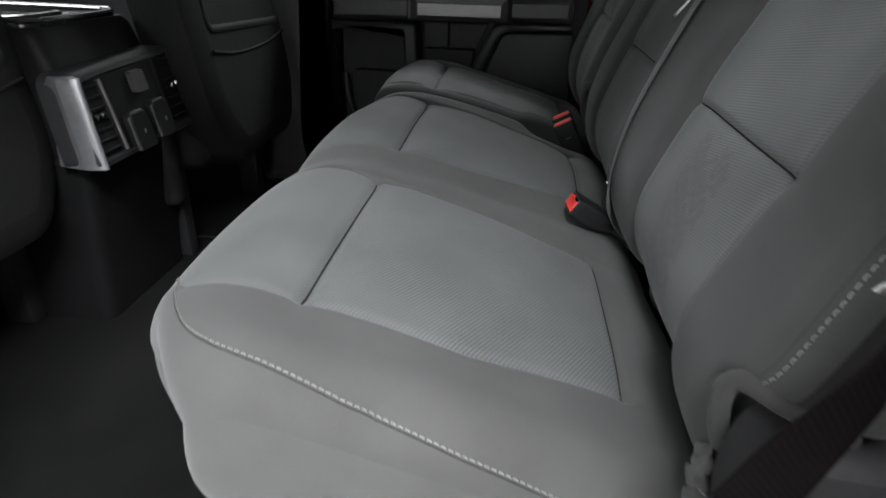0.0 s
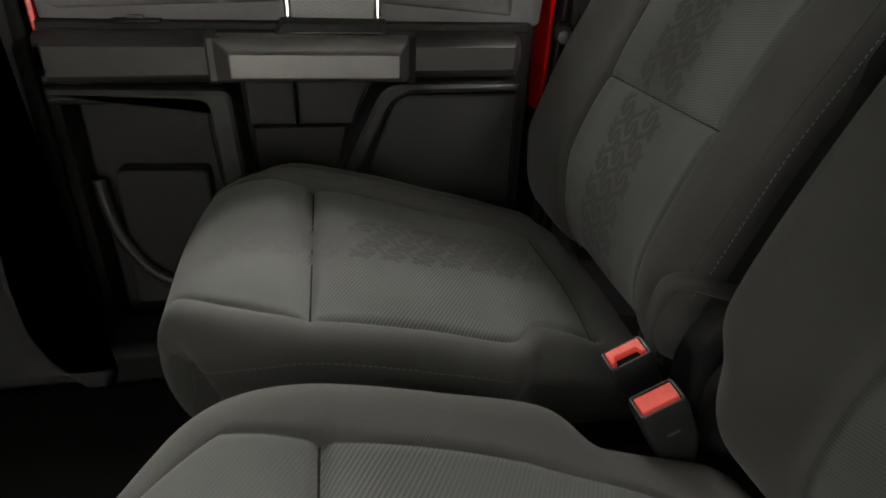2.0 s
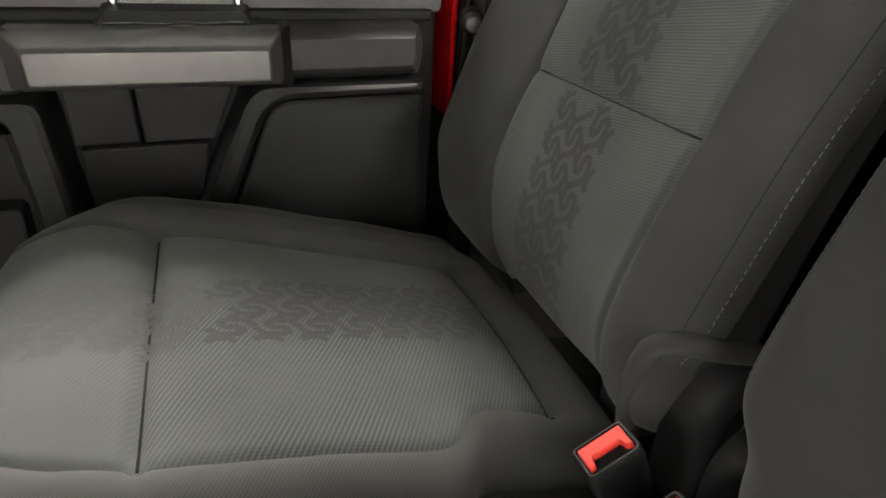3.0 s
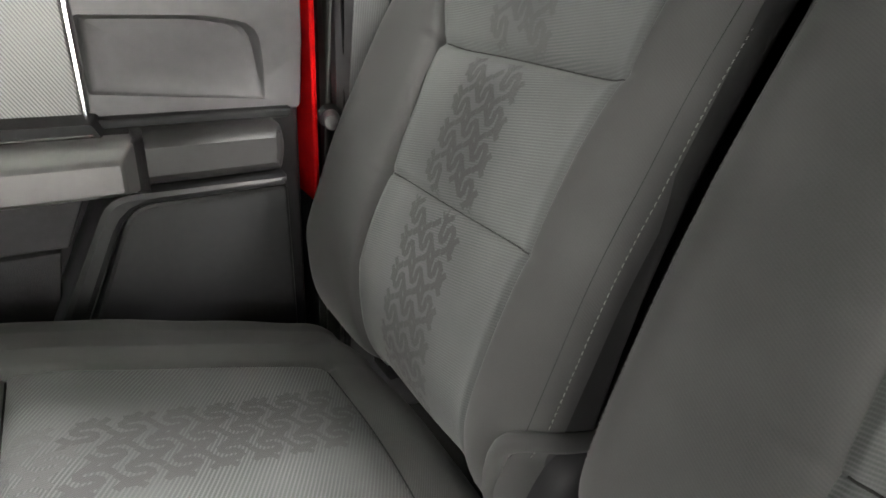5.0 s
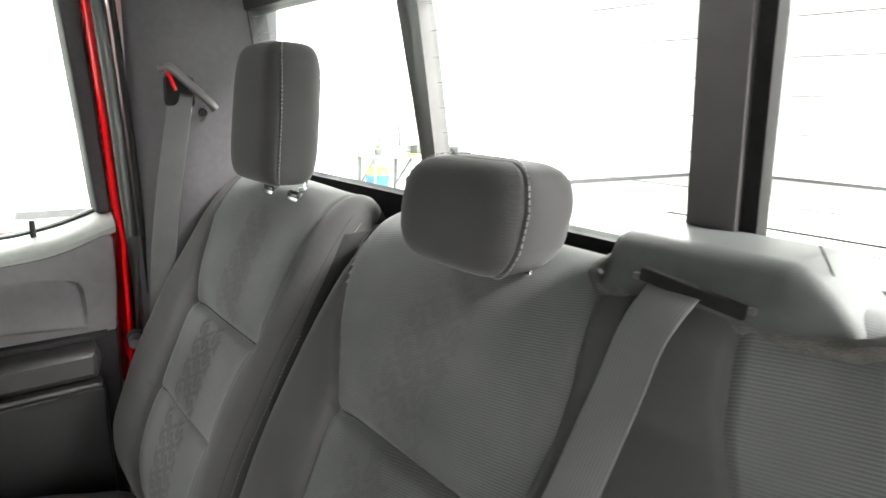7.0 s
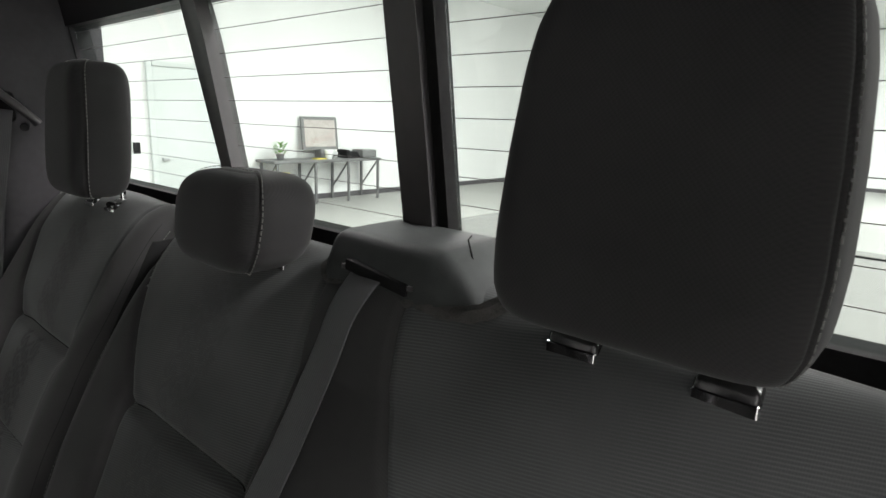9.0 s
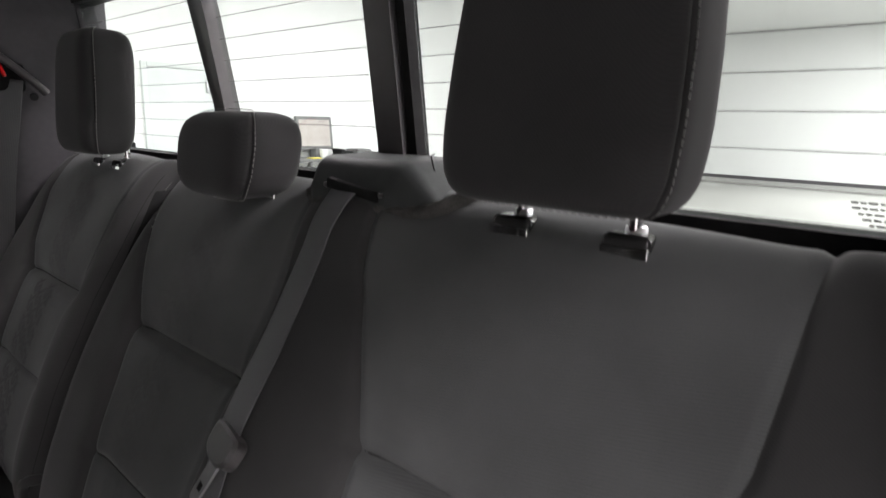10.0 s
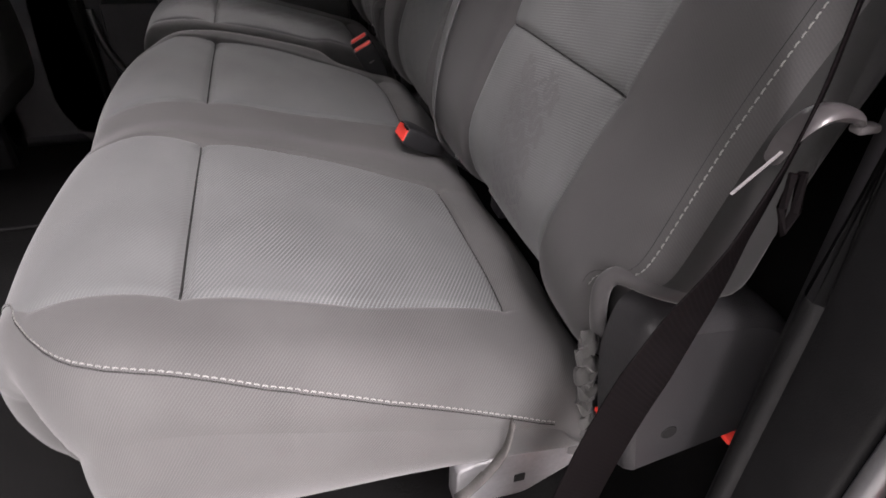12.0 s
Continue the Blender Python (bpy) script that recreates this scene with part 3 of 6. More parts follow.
def make_cushion(name, label, y0, y1, panels):
    seat = thing(name, label, "seat cushion", at=(0.15, (y0 + y1) / 2, 0.20))
    length = Pad(CUSHION_PROFILE, None, None, 0.05, None, None)
    total = length.s[-1]
    x_of = lambda s: np.interp(s, length.s, length.p[:, 0])
    nose = float(length.s[int(np.argmin(length.p[:, 0]))])

    def under(s):
        """How far below the nose, where the corners stand fuller."""
        q = np.clip((0.424 - np.interp(s, length.s, length.p[:, 1])) / 0.075, 0, 1) * (x_of(s) < 0.1)
        return q * q * (3 - 2 * q)

    def corner(s):
        q = np.clip((-0.020 - x_of(np.maximum(s, nose))) / 0.143, 0, 0.985) * (x_of(s) < 0.1)
        return 0.125 * (1 - np.sqrt(1 - q * q)) * (1 - 0.10 * under(s))

    notch = lambda s: 0.045 / (1 + np.exp(-(x_of(s) - 0.215) * 120)) * (s > 0.1)
    near_end = name == "rear_cushion_wide"
    fs = FRONT_SEAM["wide" if near_end else "slim"]
    lo = lambda s: y0 + corner(s) + (0 if near_end else notch(s))
    hi = lambda s: y1 - corner(s) - (notch(s) if near_end else 0)

    base = 0.055 if near_end else 0.044

    def radius(s):
        """The rounding of the sides, which grows towards the front corners."""
        q = np.clip((0.010 - x_of(np.maximum(s, nose))) / 0.170, 0, 1) * (x_of(s) < 0.1)
        return base * (1 + 0.75 * q * q * (3 - 2 * q) * (1 - under(s))) * (1 - 0.15 * under(s))

    def edges(i, s, x):
        """The two borders of a woven panel, kept inside the rounded sides."""
        keys = panels[i]
        a, b = ramp(x, [(k[0], k[1]) for k in keys]), ramp(x, [(k[0], k[2]) for k in keys])
        m = 2 * len(panels)
        return (np.clip(a, lo(s) + radius(s) + 0.002 * (2 * i + 1), hi(s) - radius(s) - 0.002 * (m - 2 * i)),
                np.clip(b, lo(s) + radius(s) + 0.002 * (2 * i + 2), hi(s) - radius(s) - 0.002 * (m - 2 * i - 1)))

    def height(s, x, z, y):
        h = 0 * y + 0 * s
        top = 1 / (1 + np.exp(-(s - 0.05) * 90))
        for i in range(len(panels)):
            a, b = edges(i, s, x)
            inside = 1 / (1 + np.exp(-(np.minimum(y - a, b - y)) / 0.006))
            w = np.clip((y - a) / (b - a), 0, 1)
            crown = 4 * w * (1 - w)
            live = inside * top
            tame = np.clip((x + 0.150) / 0.070, 0, 1)
            h = h + live * 0.006 * crown
            ends = (x < REAR_SEAM + 0.01)
            h = h - 0.0034 * top * tame * (bump(y - a, 0.0040) + bump(y - b, 0.0040)) * ends
            h = h - live * (0.0095 * bump(x - fs, 0.0050) + 0.008 * bump(x - fs, 0.026)) * (z > 0.36)
            wide = 1 / (1 + np.exp(-(np.minimum(y - a + 0.004, b + 0.004 - y)) / 0.004))
            h = h - wide * (0.006 * bump(x - REAR_SEAM, 0.004) + 0.004 * bump(x - REAR_SEAM, 0.02)) * (z > 0.3)
        if not near_end:
            h = h - 0.014 * np.clip((y - 1.27) / 0.06, 0, 1) * top
        if near_end:
            h = h - 0.006 * bump(y - 0.384, 0.035) * top + 0.008 * bump(y - 0.825, 0.035) * top
        h = h + 0.0016 * np.sin(9 * y + 3.1) * np.sin(17 * s + 1.3) + 0.0009 * np.sin(31 * y) * np.sin(43 * s + 0.7)
        return h

    foot = lambda x, z: (np.clip(x, -0.096, 0.41), 0.244 - 0.02 * np.clip(x, -0.1, 0.25))
    breaks = [lambda x, z, k=k, j=j: ramp(x, [(q[0], q[j]) for q in k]) for k in panels for j in (1, 2)]
    pad = Pad(CUSHION_PROFILE, lo, hi, radius, height, foot, breaks=breaks, tuck=0.018)

    def zone_of(s, x, z, y, side):
        k = np.zeros(s.shape, int)
        for i in range(len(panels)):
            a, b = edges(i, s, x)
            inside = (y > a) & (y < b) & ~side & (s < total - 0.10) & (s > 0.035)
            k[inside & (x < fs)] = 10 + i
            k[inside & (x >= fs) & (x < REAR_SEAM)] = 20 + i
        k[side & (y < (y0 + y1) / 2)] = 1
        k[side & (y >= (y0 + y1) / 2)] = 3
        return k

    zones = {0: ("cover", BOLSTER, ""), 1: ("side_panel", BOLSTER, ""), 3: ("side_panel", BOLSTER, "")}
    for i in range(len(panels)):
        zones[10 + i] = ("front_panel", NOSE, "lighter woven nose panel")
        zones[20 + i] = ("insert_panel", INSERT, "lighter ribbed twill centre panel")
    pad.build(zones, zone_of, seat)
    part("base_pan", rbox(-0.02, 0.40, y0 + 0.055, y1 - 0.045, 0.19, 0.26, 0.012), PLASTIC, seat, "black underside pan")
    return seat, pad, lo, hi


def make_back(name, label, y0, y1, panels):
    seat = thing(name, label, "seat backrest", at=(0.45, (y0 + y1) / 2, 0.30))
    foot_s = 0.172
    low, up = (LOW_SEAM["wide"], UP_SEAM["wide"]) if y0 < 0 else (LOW_SEAM["slim"], UP_SEAM["slim"])
    lo = lambda s: y0 + (0.055 / (1 + np.exp((s - 0.190) * 130)) if y0 < 0 else 0.012 / (1 + np.exp((s - foot_s) * 130))) + 0.030 * np.clip((s - 0.60) / 0.2, 0, 1) ** 2
    hi = lambda s: y1 - 0.025 / (1 + np.exp((s - foot_s) * 130)) - (0.008 * np.clip((0.42 - s) / 0.25, 0, 1) if y0 < 0 else 0) - 0.030 * np.clip((s - 0.60) / 0.2, 0, 1) ** 2

    def height(s, x, z, y):
        h = 0 * y + 0 * s
        face = 1 / (1 + np.exp(-(s - 0.06) * 90)) / (1 + np.exp((s - 0.86) * 60))
        lift = np.ones(np.broadcast(s, y).shape)
        for keys in panels:
            a, b = ramp(z, [(k[0], k[1]) for k in keys]), ramp(z, [(k[0], k[2]) for k in keys])
            inside = 1 / (1 + np.exp(-(np.minimum(y - a, b - y)) / 0.010))
            w = np.clip((y - a) / (b - a), 0, 1)
            h = h + face * inside * 0.005 * 4 * w * (1 - w)
            lift = lift * (1 - inside)
            h = h - 0.0050 * face * (bump(y - a, 0.0050) + bump(y - b, 0.0050))
            live = inside * face
            h = h - live * (0.0060 * bump(z - low, 0.0040) + 0.003 * bump(z - low, 0.02))
            h = h - live * (0.0110 * bump(z - up, 0.0050) + 0.011 * bump(z - up - 0.006, 0.022))
        h = h + 0.016 * lift * face * (0.35 + 0.65 * np.clip((0.93 - z) / 0.3, 0, 1))
        h = h + 0.013 * np.exp(-((y - 0.375) / 0.10) ** 4) * np.clip((z - 0.845) / 0.06, 0, 1) * face * (x < 0.64)
        h = h + 0.0015 * np.sin(8 * y + 2.1) * np.sin(15 * s + 0.3) + 0.0008 * np.sin(29 * y) * np.sin(41 * s + 0.7)
        return h

    foot = lambda x, z: (np.clip(x, 0.44, 0.675), np.clip(z, 0.30, 0.90))
    breaks = [lambda x, z, k=k, j=j: ramp(z, [(q[0], q[j]) for q in k]) for k in panels for j in (1, 2)]
    pad = Pad(BACK_PROFILE, lo, hi, 0.045, height, foot, breaks=breaks)

    def zone_of(s, x, z, y, side):
        k = np.zeros(s.shape, int)
        for i, keys in enumerate(panels):
            a, b = ramp(z, [(q[0], q[1]) for q in keys]), ramp(z, [(q[0], q[2]) for q in keys])
            inside = (y > a) & (y < b) & ~side & (x < 0.635)
            k[inside & (z < low)] = 10 + i
            k[inside & (z >= low) & (z < up)] = 20 + i
            k[inside & (z >= up)] = 30 + i
        k[(x > 0.66) & (z < 0.92) & ~side] = 2
        if y0 < 0:
            side = side | ((y < lo(s) + 0.007) & (x < 0.62))
        k[side & (y < (y0 + y1) / 2)] = 1
        k[side & (y >= (y0 + y1) / 2)] = 3
        return k

    zones = {0: ("cover", SMOOTHCLOTH, ""), 1: ("side_panel", DARKCLOTH, "black cloth side panel"), 3: ("side_panel", DARKCLOTH if y0 < 0.5 else SMOOTHCLOTH, ""), 2: ("rear_skin", CARPET, "black carpeted rear skin")}
    for i in range(len(panels)):
        zones[10 + i] = ("lumbar_panel", BACKINSERT, "ribbed twill lower panel")
        zones[20 + i] = ("middle_panel", BACKINSERT, "ribbed twill middle panel")
        zones[30 + i] = ("upper_panel", BACKINSERT, "ribbed twill upper panel")
    pad.build(zones, zone_of, seat)
    return seat, pad, lo, hi


NEAR_Y0, SPLIT_A, SPLIT_B, FAR_Y1 = -0.112, 0.868, 0.884, 1.388
wide_cushion, wide_pad, wide_lo, wide_hi = make_cushion("rear_cushion_wide", "wide dark grey cloth truck bench cushion, two seats, flat down", NEAR_Y0, SPLIT_A, [CUSHION_PANELS["near"], CUSHION_PANELS["middle"]])
slim_cushion, slim_pad, slim_lo, slim_hi = make_cushion("rear_cushion", "single dark grey cloth truck seat cushion with tread print", SPLIT_B, FAR_Y1, [CUSHION_PANELS["far"]])
wide_back, wide_bpad, wide_blo, wide_bhi = make_back("rear_bench_seatback_wide", "wide dark grey cloth bench backrest for two, upright", -0.160, 0.871, [BACK_PANELS["near"], BACK_PANELS["middle"]])
slim_back, slim_bpad, slim_blo, slim_bhi = make_back("rear_bench_seatback", "single dark grey cloth backrest with tread print, upright", 0.897, 1.408, [BACK_PANELS["far"]])


# ---- head restraints ----
def make_headrest(label, yc, z0, z1, x0, x1, half, outline, posts, round_=1.0, lean=0.15):
    h = thing("head_restraint", label, "head restraint", "rear head restraints", at=((x0 + x1) / 2, yc, z0))
    zc, zh = (z0 + z1) / 2, (z1 - z0) / 2
    xc, xh = (x0 + x1) / 2, (x1 - x0) / 2
    nu, nv = 96, 56
    verts, uvs = [], []
    spow = lambda c, e: math.copysign(abs(c) ** e, c)
    for j in range(nv + 1):
        v = -math.pi / 2 + math.pi * j / nv
        for i in range(nu):
            u = 2 * math.pi * i / nu
            cx, cy = spow(math.cos(v), 0.42 * round_), spow(math.sin(v), 0.36 * round_)
            px, py = spow(math.cos(u), 0.55), spow(math.sin(u), 0.30 * round_)
            # the broad face looks along x: v runs up, u round the outline seen from above
            z = zc + zh * cy
            t = (cy + 1) / 2
            w = half * float(np.interp(t, outline[0], outline[1]))
            y = yc + w * py * abs(cx) ** (0.3 if round_ < 1.2 else 0.7)
            x = xc + xh * px * cx + lean * (z - zc)
            verts.append((x, y, z))
            uvs.append((y + x, z))
    faces = []
    kind = []
    for j in range(nv):
        for i in range(nu):
            a, b = j * nu + i, j * nu + (i + 1) % nu
            faces.append((a, b, b + nu, a + nu))
            u = 2 * math.pi * (i + 0.5) / nu
            v = -math.pi / 2 + math.pi * (j + 0.5) / nv
            front = math.cos(u) < -0.45 and abs(math.sin(v)) < 0.985
            kind.append(0 if front else 1)
    verts, uvs, faces, kind = np.array(verts), np.array(uvs), np.array(faces), np.array(kind)
    # draw the cover in along the front panel's seam
    ring = np.zeros(len(verts), bool)
    fr, bk = np.zeros(len(verts), bool), np.zeros(len(verts), bool)
    fr[faces[kind == 0].ravel()] = True
    bk[faces[kind == 1].ravel()] = True
    ring = fr & bk
    centre = np.array([xc, yc, zc])
    verts[ring] += (centre - verts[ring]) * np.array([0.075, 0.022, 0.022])
    for code, nm, lab in ((0, "front_panel", "woven front panel"), (1, "side_band", "")):
        g = faces[kind == code]
        used, inv = np.unique(g, return_inverse=True)
        sheet(nm, verts[used], inv.reshape(-1, 4), KNIT if code == 0 else HEADBAND, h, lab, uvs[used])
    # stitches beside the seam
    loop = verts[ring]
    order = np.argsort(np.arctan2(loop[:, 2] - zc, (loop[:, 1] - yc) * zh / half))
    loop = loop[order]
    loop = np.vstack([loop, loop[:1]])
    d = np.concatenate([[0], np.cumsum(np.linalg.norm(np.diff(loop, axis=0), axis=1))])
    bm = bmesh.new()
    for a in np.arange(0, d[-1] - 0.005, 0.0062):
        pts = []
        for t in (a, a + 0.0021, a + 0.0042):
            p = np.array([np.interp(t, d, loop[:, k]) for k in range(3)])
            out = (p - centre) * np.array([0.0, 1, 1])
            out /= np.linalg.norm(out)
            pts.append(Vector(p + out * 0.0045 + np.array([0.0012, 0, 0])))
        tube(pts, 0.0007, 5, bm)
    tagged(part("stitching", bm, THREAD, h, "pale thread stitching"), kind="stuff")
    for py in posts:
        part("post", tube([(0.606, py, 0.905), (0.604, py, z0 + 0.03)], 0.0055, 12), CHROME, h, "chrome post")
    return h


TALL = ((0.0, 0.10, 0.27, 0.45, 0.58, 0.72, 0.83, 0.93, 1.0), (0.96, 1.0, 1.01, 1.0, 0.98, 0.95, 0.91, 0.84, 0.74))
LOW = ((0.0, 0.3, 0.6, 1.0), (0.82, 0.96, 1.0, 0.93))
make_headrest("dark grey cloth head restraint raised on chrome posts", 0.1285, 0.956, 1.192, 0.533, 0.640, 0.102, TALL, (0.078, 0.186))
make_headrest("dark grey cloth head restraint raised on chrome posts", 1.116, 0.947, 1.166, 0.522, 0.618, 0.085, TALL, (1.083, 1.178), 1.0, 0.08)
make_headrest("low wide grey cloth head restraint of middle seat, lowered", 0.615, 0.916, 1.027, 0.514, 0.620, 0.092, LOW, (0.575, 0.655), 1.4, 0.15)

# ---- far rear door ----
def strip(path, across, width, thick, mat, parent, name, label="", uvscale=1.0):
    """A flat band of webbing with thickness along a path; across gives its width direction at each point or once."""
    pts = smooth_curve(path, 0.008)
    k = len(pts)
    ac = np.array(across, float)
    if ac.ndim == 1:
        ac = np.repeat(ac[None], k, 0)
    else:
        src = np.linspace(0, 1, len(ac))
        ac = np.stack([np.interp(np.linspace(0, 1, k), src, ac[:, j]) for j in range(3)], 1)
    t = np.gradient(pts, axis=0)
    t /= np.linalg.norm(t, axis=1)[:, None]
    ac = ac - t * np.sum(ac * t, 1)[:, None]
    ac /= np.linalg.norm(ac, axis=1)[:, None]
    nr = np.cross(t, ac)
    s = np.concatenate([[0], np.cumsum(np.linalg.norm(np.diff(pts, axis=0), axis=1))])
    offs = [(-0.5, 0.3), (-0.47, 0.5), (-0.16, 0.42), (0.16, 0.42), (0.47, 0.5), (0.5, 0.3), (0.5, -0.3), (0.47, -0.5), (-0.47, -0.5), (-0.5, -0.3)]
    verts, uvs = [], []
    for a, b in offs:
        verts.append(pts + ac * a * width + nr * b * thick)
        uvs.append(np.stack([np.full(k, a * width), s], 1))
    v = np.stack(verts, 1).reshape(-1, 3)
    uv = np.stack(uvs, 1).reshape(-1, 2)
    m = len(offs)
    faces = []
    for i in range(k - 1):
        for j in range(m):
            a, b = i * m + j, i * m + (j + 1) % m
            faces.append((a, b, b + m, a + m))
    faces.append(tuple(range(m - 1, -1, -1)))
    faces.append(tuple(range((k - 1) * m, k * m)))
    return sheet(name, v, faces, mat, parent, label, uv)


door = thing("door_1", "closed truck rear door with dark trim and grey upper panel", "car door", kind="structure", at=(0.0, 1.53, 0.05))
# inner shell below the window line
shell = rpoly([(-0.388, -0.030), (0.392, -0.030), (0.398, 0.835), (0.300, 0.790), (0.150, 0.765), (-0.388, 0.755)], [0.03, 0.03, 0.02, 0.08, 0.08, 0.02])
part("outer_skin", rbox(-0.42, 0.47, 1.632, 1.650, -0.05, 0.800, 0.004), REDPAINT, door, "red painted outer skin")
part("inner_shell", slab_y(shell, 1.620, 1.546, 0.006), SOFT, door)
# upper panel with its long recess
up_out = rpoly([(0.112, 0.600), (0.385, 0.600), (0.392, 0.700), (0.392, 0.812), (0.290, 0.768), (0.112, 0.752)], [0.004, 0.01, 0.02, 0.025, 0.06, 0.004])
up_in = rpoly([(0.116, 0.632), (0.334, 0.616), (0.334, 0.660), (0.330, 0.716), (0.260, 0.726), (0.116, 0.724)], [0.004, 0.004, 0.02, 0.034, 0.02, 0.004])


def scoop(loop, c, z0, h):
    """Rings of a soft hollow that is deep at its top and runs out towards its foot."""
    rings = [xz(loop, 1.495)]
    for k, d in ((0.015, 0.10), (0.03, 0.45), (0.06, 0.82), (0.12, 0.96), (0.30, 1.0), (0.60, 1.0)):
        ring = []
        for p in loop:
            q = p + (c - p) * k
            ring.append((q.x, 1.495 + 0.046 * d * min(1.0, max(0.12, (q.y - z0) / h * 1.15)), q.y))
        rings.append(ring)
    return rings


part("upper_panel", loft([xz(up_out, 1.542), xz(up_out, 1.502), xz(inset(up_out, 0.003), 1.497), *scoop(up_in, Vector((0.225, 0.660)), 0.616, 0.112)], True, True), GREYTRIM, door, "grey moulded upper panel with a long recess")
up2 = rpoly([(-0.392, 0.600), (-0.034, 0.600), (-0.034, 0.752), (-0.392, 0.745)], 0.005)
up2_in = rpoly([(-0.380, 0.616), (-0.038, 0.632), (-0.038, 0.724), (-0.380, 0.718)], [0.02, 0.004, 0.004, 0.02])
part("upper_panel", loft([xz(up2, 1.542), xz(up2, 1.502), xz(inset(up2, 0.003), 1.497), *scoop(up2_in, Vector((-0.2, 0.660)), 0.616, 0.112)]), GREYTRIM, door)
# ribbed accent between two chrome strips
part("accent_plate", slab_y(rpoly([(-0.028, 0.600), (0.106, 0.600), (0.106, 0.753), (-0.028, 0.750)], 0.003), 1.549, 1.494, 0.003), MESHTRIM, door, "ribbed silver accent plate")
for cx in (-0.031, 0.109):
    part("chrome_strip", slab_y(rpoly([(cx - 0.0035, 0.596), (cx + 0.0035, 0.596), (cx + 0.0035, 0.756), (cx - 0.0035, 0.756)], 0.001), 1.549, 1.488, 0.002), CHROME, door, "chrome strip")
# window ledge
ledge = []
for t in np.linspace(0, 1, 40):
    x = -0.400 + 0.797 * t
    z = 0.757 + 0.012 * t + 0.050 * np.clip((x - 0.17) / 0.22, 0, 1) ** 2
    ledge.append((x, z))
bm = bmesh.new()
rows = []
for x, z in ledge:
    rows.append([bm.verts.new(p) for p in ((x, 1.500, z - 0.012), (x, 1.498, z), (x, 1.506, z + 0.010), (x, 1.530, z + 0.022), (x, 1.566, z + 0.028), (x, 1.580, z + 0.020), (x, 1.580, z - 0.02))])
for a, b in zip(rows, rows[1:]):
    for k in range(6):
        bm.faces.new((a[k], a[k + 1], b[k + 1], b[k]))
part("window_ledge", bm, LEDGE, door, "grey padded window ledge")
bm = tube([(x, 1.582, z + 0.026) for x, z in ledge], 0.006, 8)
part("window_seal", bm, RUBBER, door, "black rubber glass seal")
part("window_seal", tube([(x, 1.574, z + 0.034) for x, z in ledge], 0.0022, 6), STEEL, door, "thin bright seal edge")
knob = part("lock_knob", cylinder((0.263, 1.546, 0.784), (0.263, 1.552, 0.832), 0.0056, 0.0050), PLASTIC, door, "slim black lock knob")
part("knob_collar", cylinder((0.263, 1.545, 0.779), (0.263, 1.547, 0.791), 0.015, 0.010), PLASTIC, knob)
# window frame and glass
part("window_frame", slab_y(rpoly([(0.372, 0.840), (0.400, 0.835), (0.372, 1.330), (0.332, 1.330)], 0.004), 1.600, 1.535, 0.006), SOFT, door, "black window frame upright")
part("window_frame", slab_y(rpoly([(-0.392, 0.760), (-0.362, 0.760), (-0.362, 1.300), (-0.392, 1.300)], 0.004), 1.600, 1.535, 0.006), SOFT, door)
part("window_frame", slab_y(rpoly([(-0.420, 1.270), (0.345, 1.270), (0.345, 1.330), (-0.420, 1.330)], 0.004), 1.600, 1.535, 0.006), SOFT, door)
pane = part("window_pane", rbox(-0.395, 0.372, 1.574, 1.578, 0.775, 1.300, 0), GLASS, door, "clear side glass", smooth=False)
pane.visible_shadow = False
# arm rest and pull handle
arm = rpoly([(-0.392, 0.512), (0.338, 0.524), (0.346, 0.560), (0.340, 0.594), (-0.392, 0.590)], [0.01, 0.010, 0.03, 0.014, 0.01])
part("arm_rest", loft([xz(arm, 1.549), xz(arm, 1.462), xz(inset(arm, 0.004), 1.446), xz(inset(arm, 0.010), 1.437), xz(inset(arm, 0.018), 1.433)]), ARMTRIM, door, "grained black arm rest")
part("arm_ledge", slab_y(rpoly([(-0.392, 0.586), (0.362, 0.592), (0.366, 0.606), (-0.392, 0.602)], 0.003), 1.549, 1.478, 0.004), PLASTIC, door, "black ledge over the arm rest")
part("switch_bezel", rbox(-0.285, -0.215, 1.462, 1.488, 0.6015, 0.6065, 0.002), PLASTIC, door)
part("window_switch", rbox(-0.262, -0.238, 1.468, 1.482, 0.606, 0.612, 0.003), SATIN, door)
grip = []
for y, x0, x1, z0, z1 in ((1.470, -0.150, 0.166, 0.520, 0.590), (1.424, -0.146, 0.161, 0.524, 0.592), (1.410, -0.136, 0.150, 0.530, 0.590), (1.384, -0.116, 0.137, 0.535, 0.579), (1.378, -0.113, 0.134, 0.538, 0.576), (1.376, -0.110, 0.131, 0.541, 0.573)):
    grip.append(xz(rpoly([(x0, z0), (x1, z0), (x1, z1), (x0, z1)], 0.004, 3), y))
part("pull_handle", loft(grip), HANDLE, door, "satin charcoal pull handle")
for x0, x1, k in ((-0.1505, -0.137, -1), (0.151, 0.1665, 1)):
    part("handle_end", loft([xz(rpoly([(x0, 0.519), (x1, 0.519), (x1, 0.5935), (x0, 0.5935)], 0.003), 1.472), xz(rpoly([(x0 - 0.0004 * k, 0.522), (x1 - 0.004 * k, 0.522), (x1 - 0.004 * k, 0.594), (x0 - 0.0004 * k, 0.594)], 0.003), 1.4235), xz(rpoly([(x0 - 0.006 * k, 0.529), (x1 - 0.016 * k, 0.529), (x1 - 0.016 * k, 0.590), (x0 - 0.006 * k, 0.590)], 0.003), 1.4105)]), ARMTRIM, door, "dark end of the pull handle")
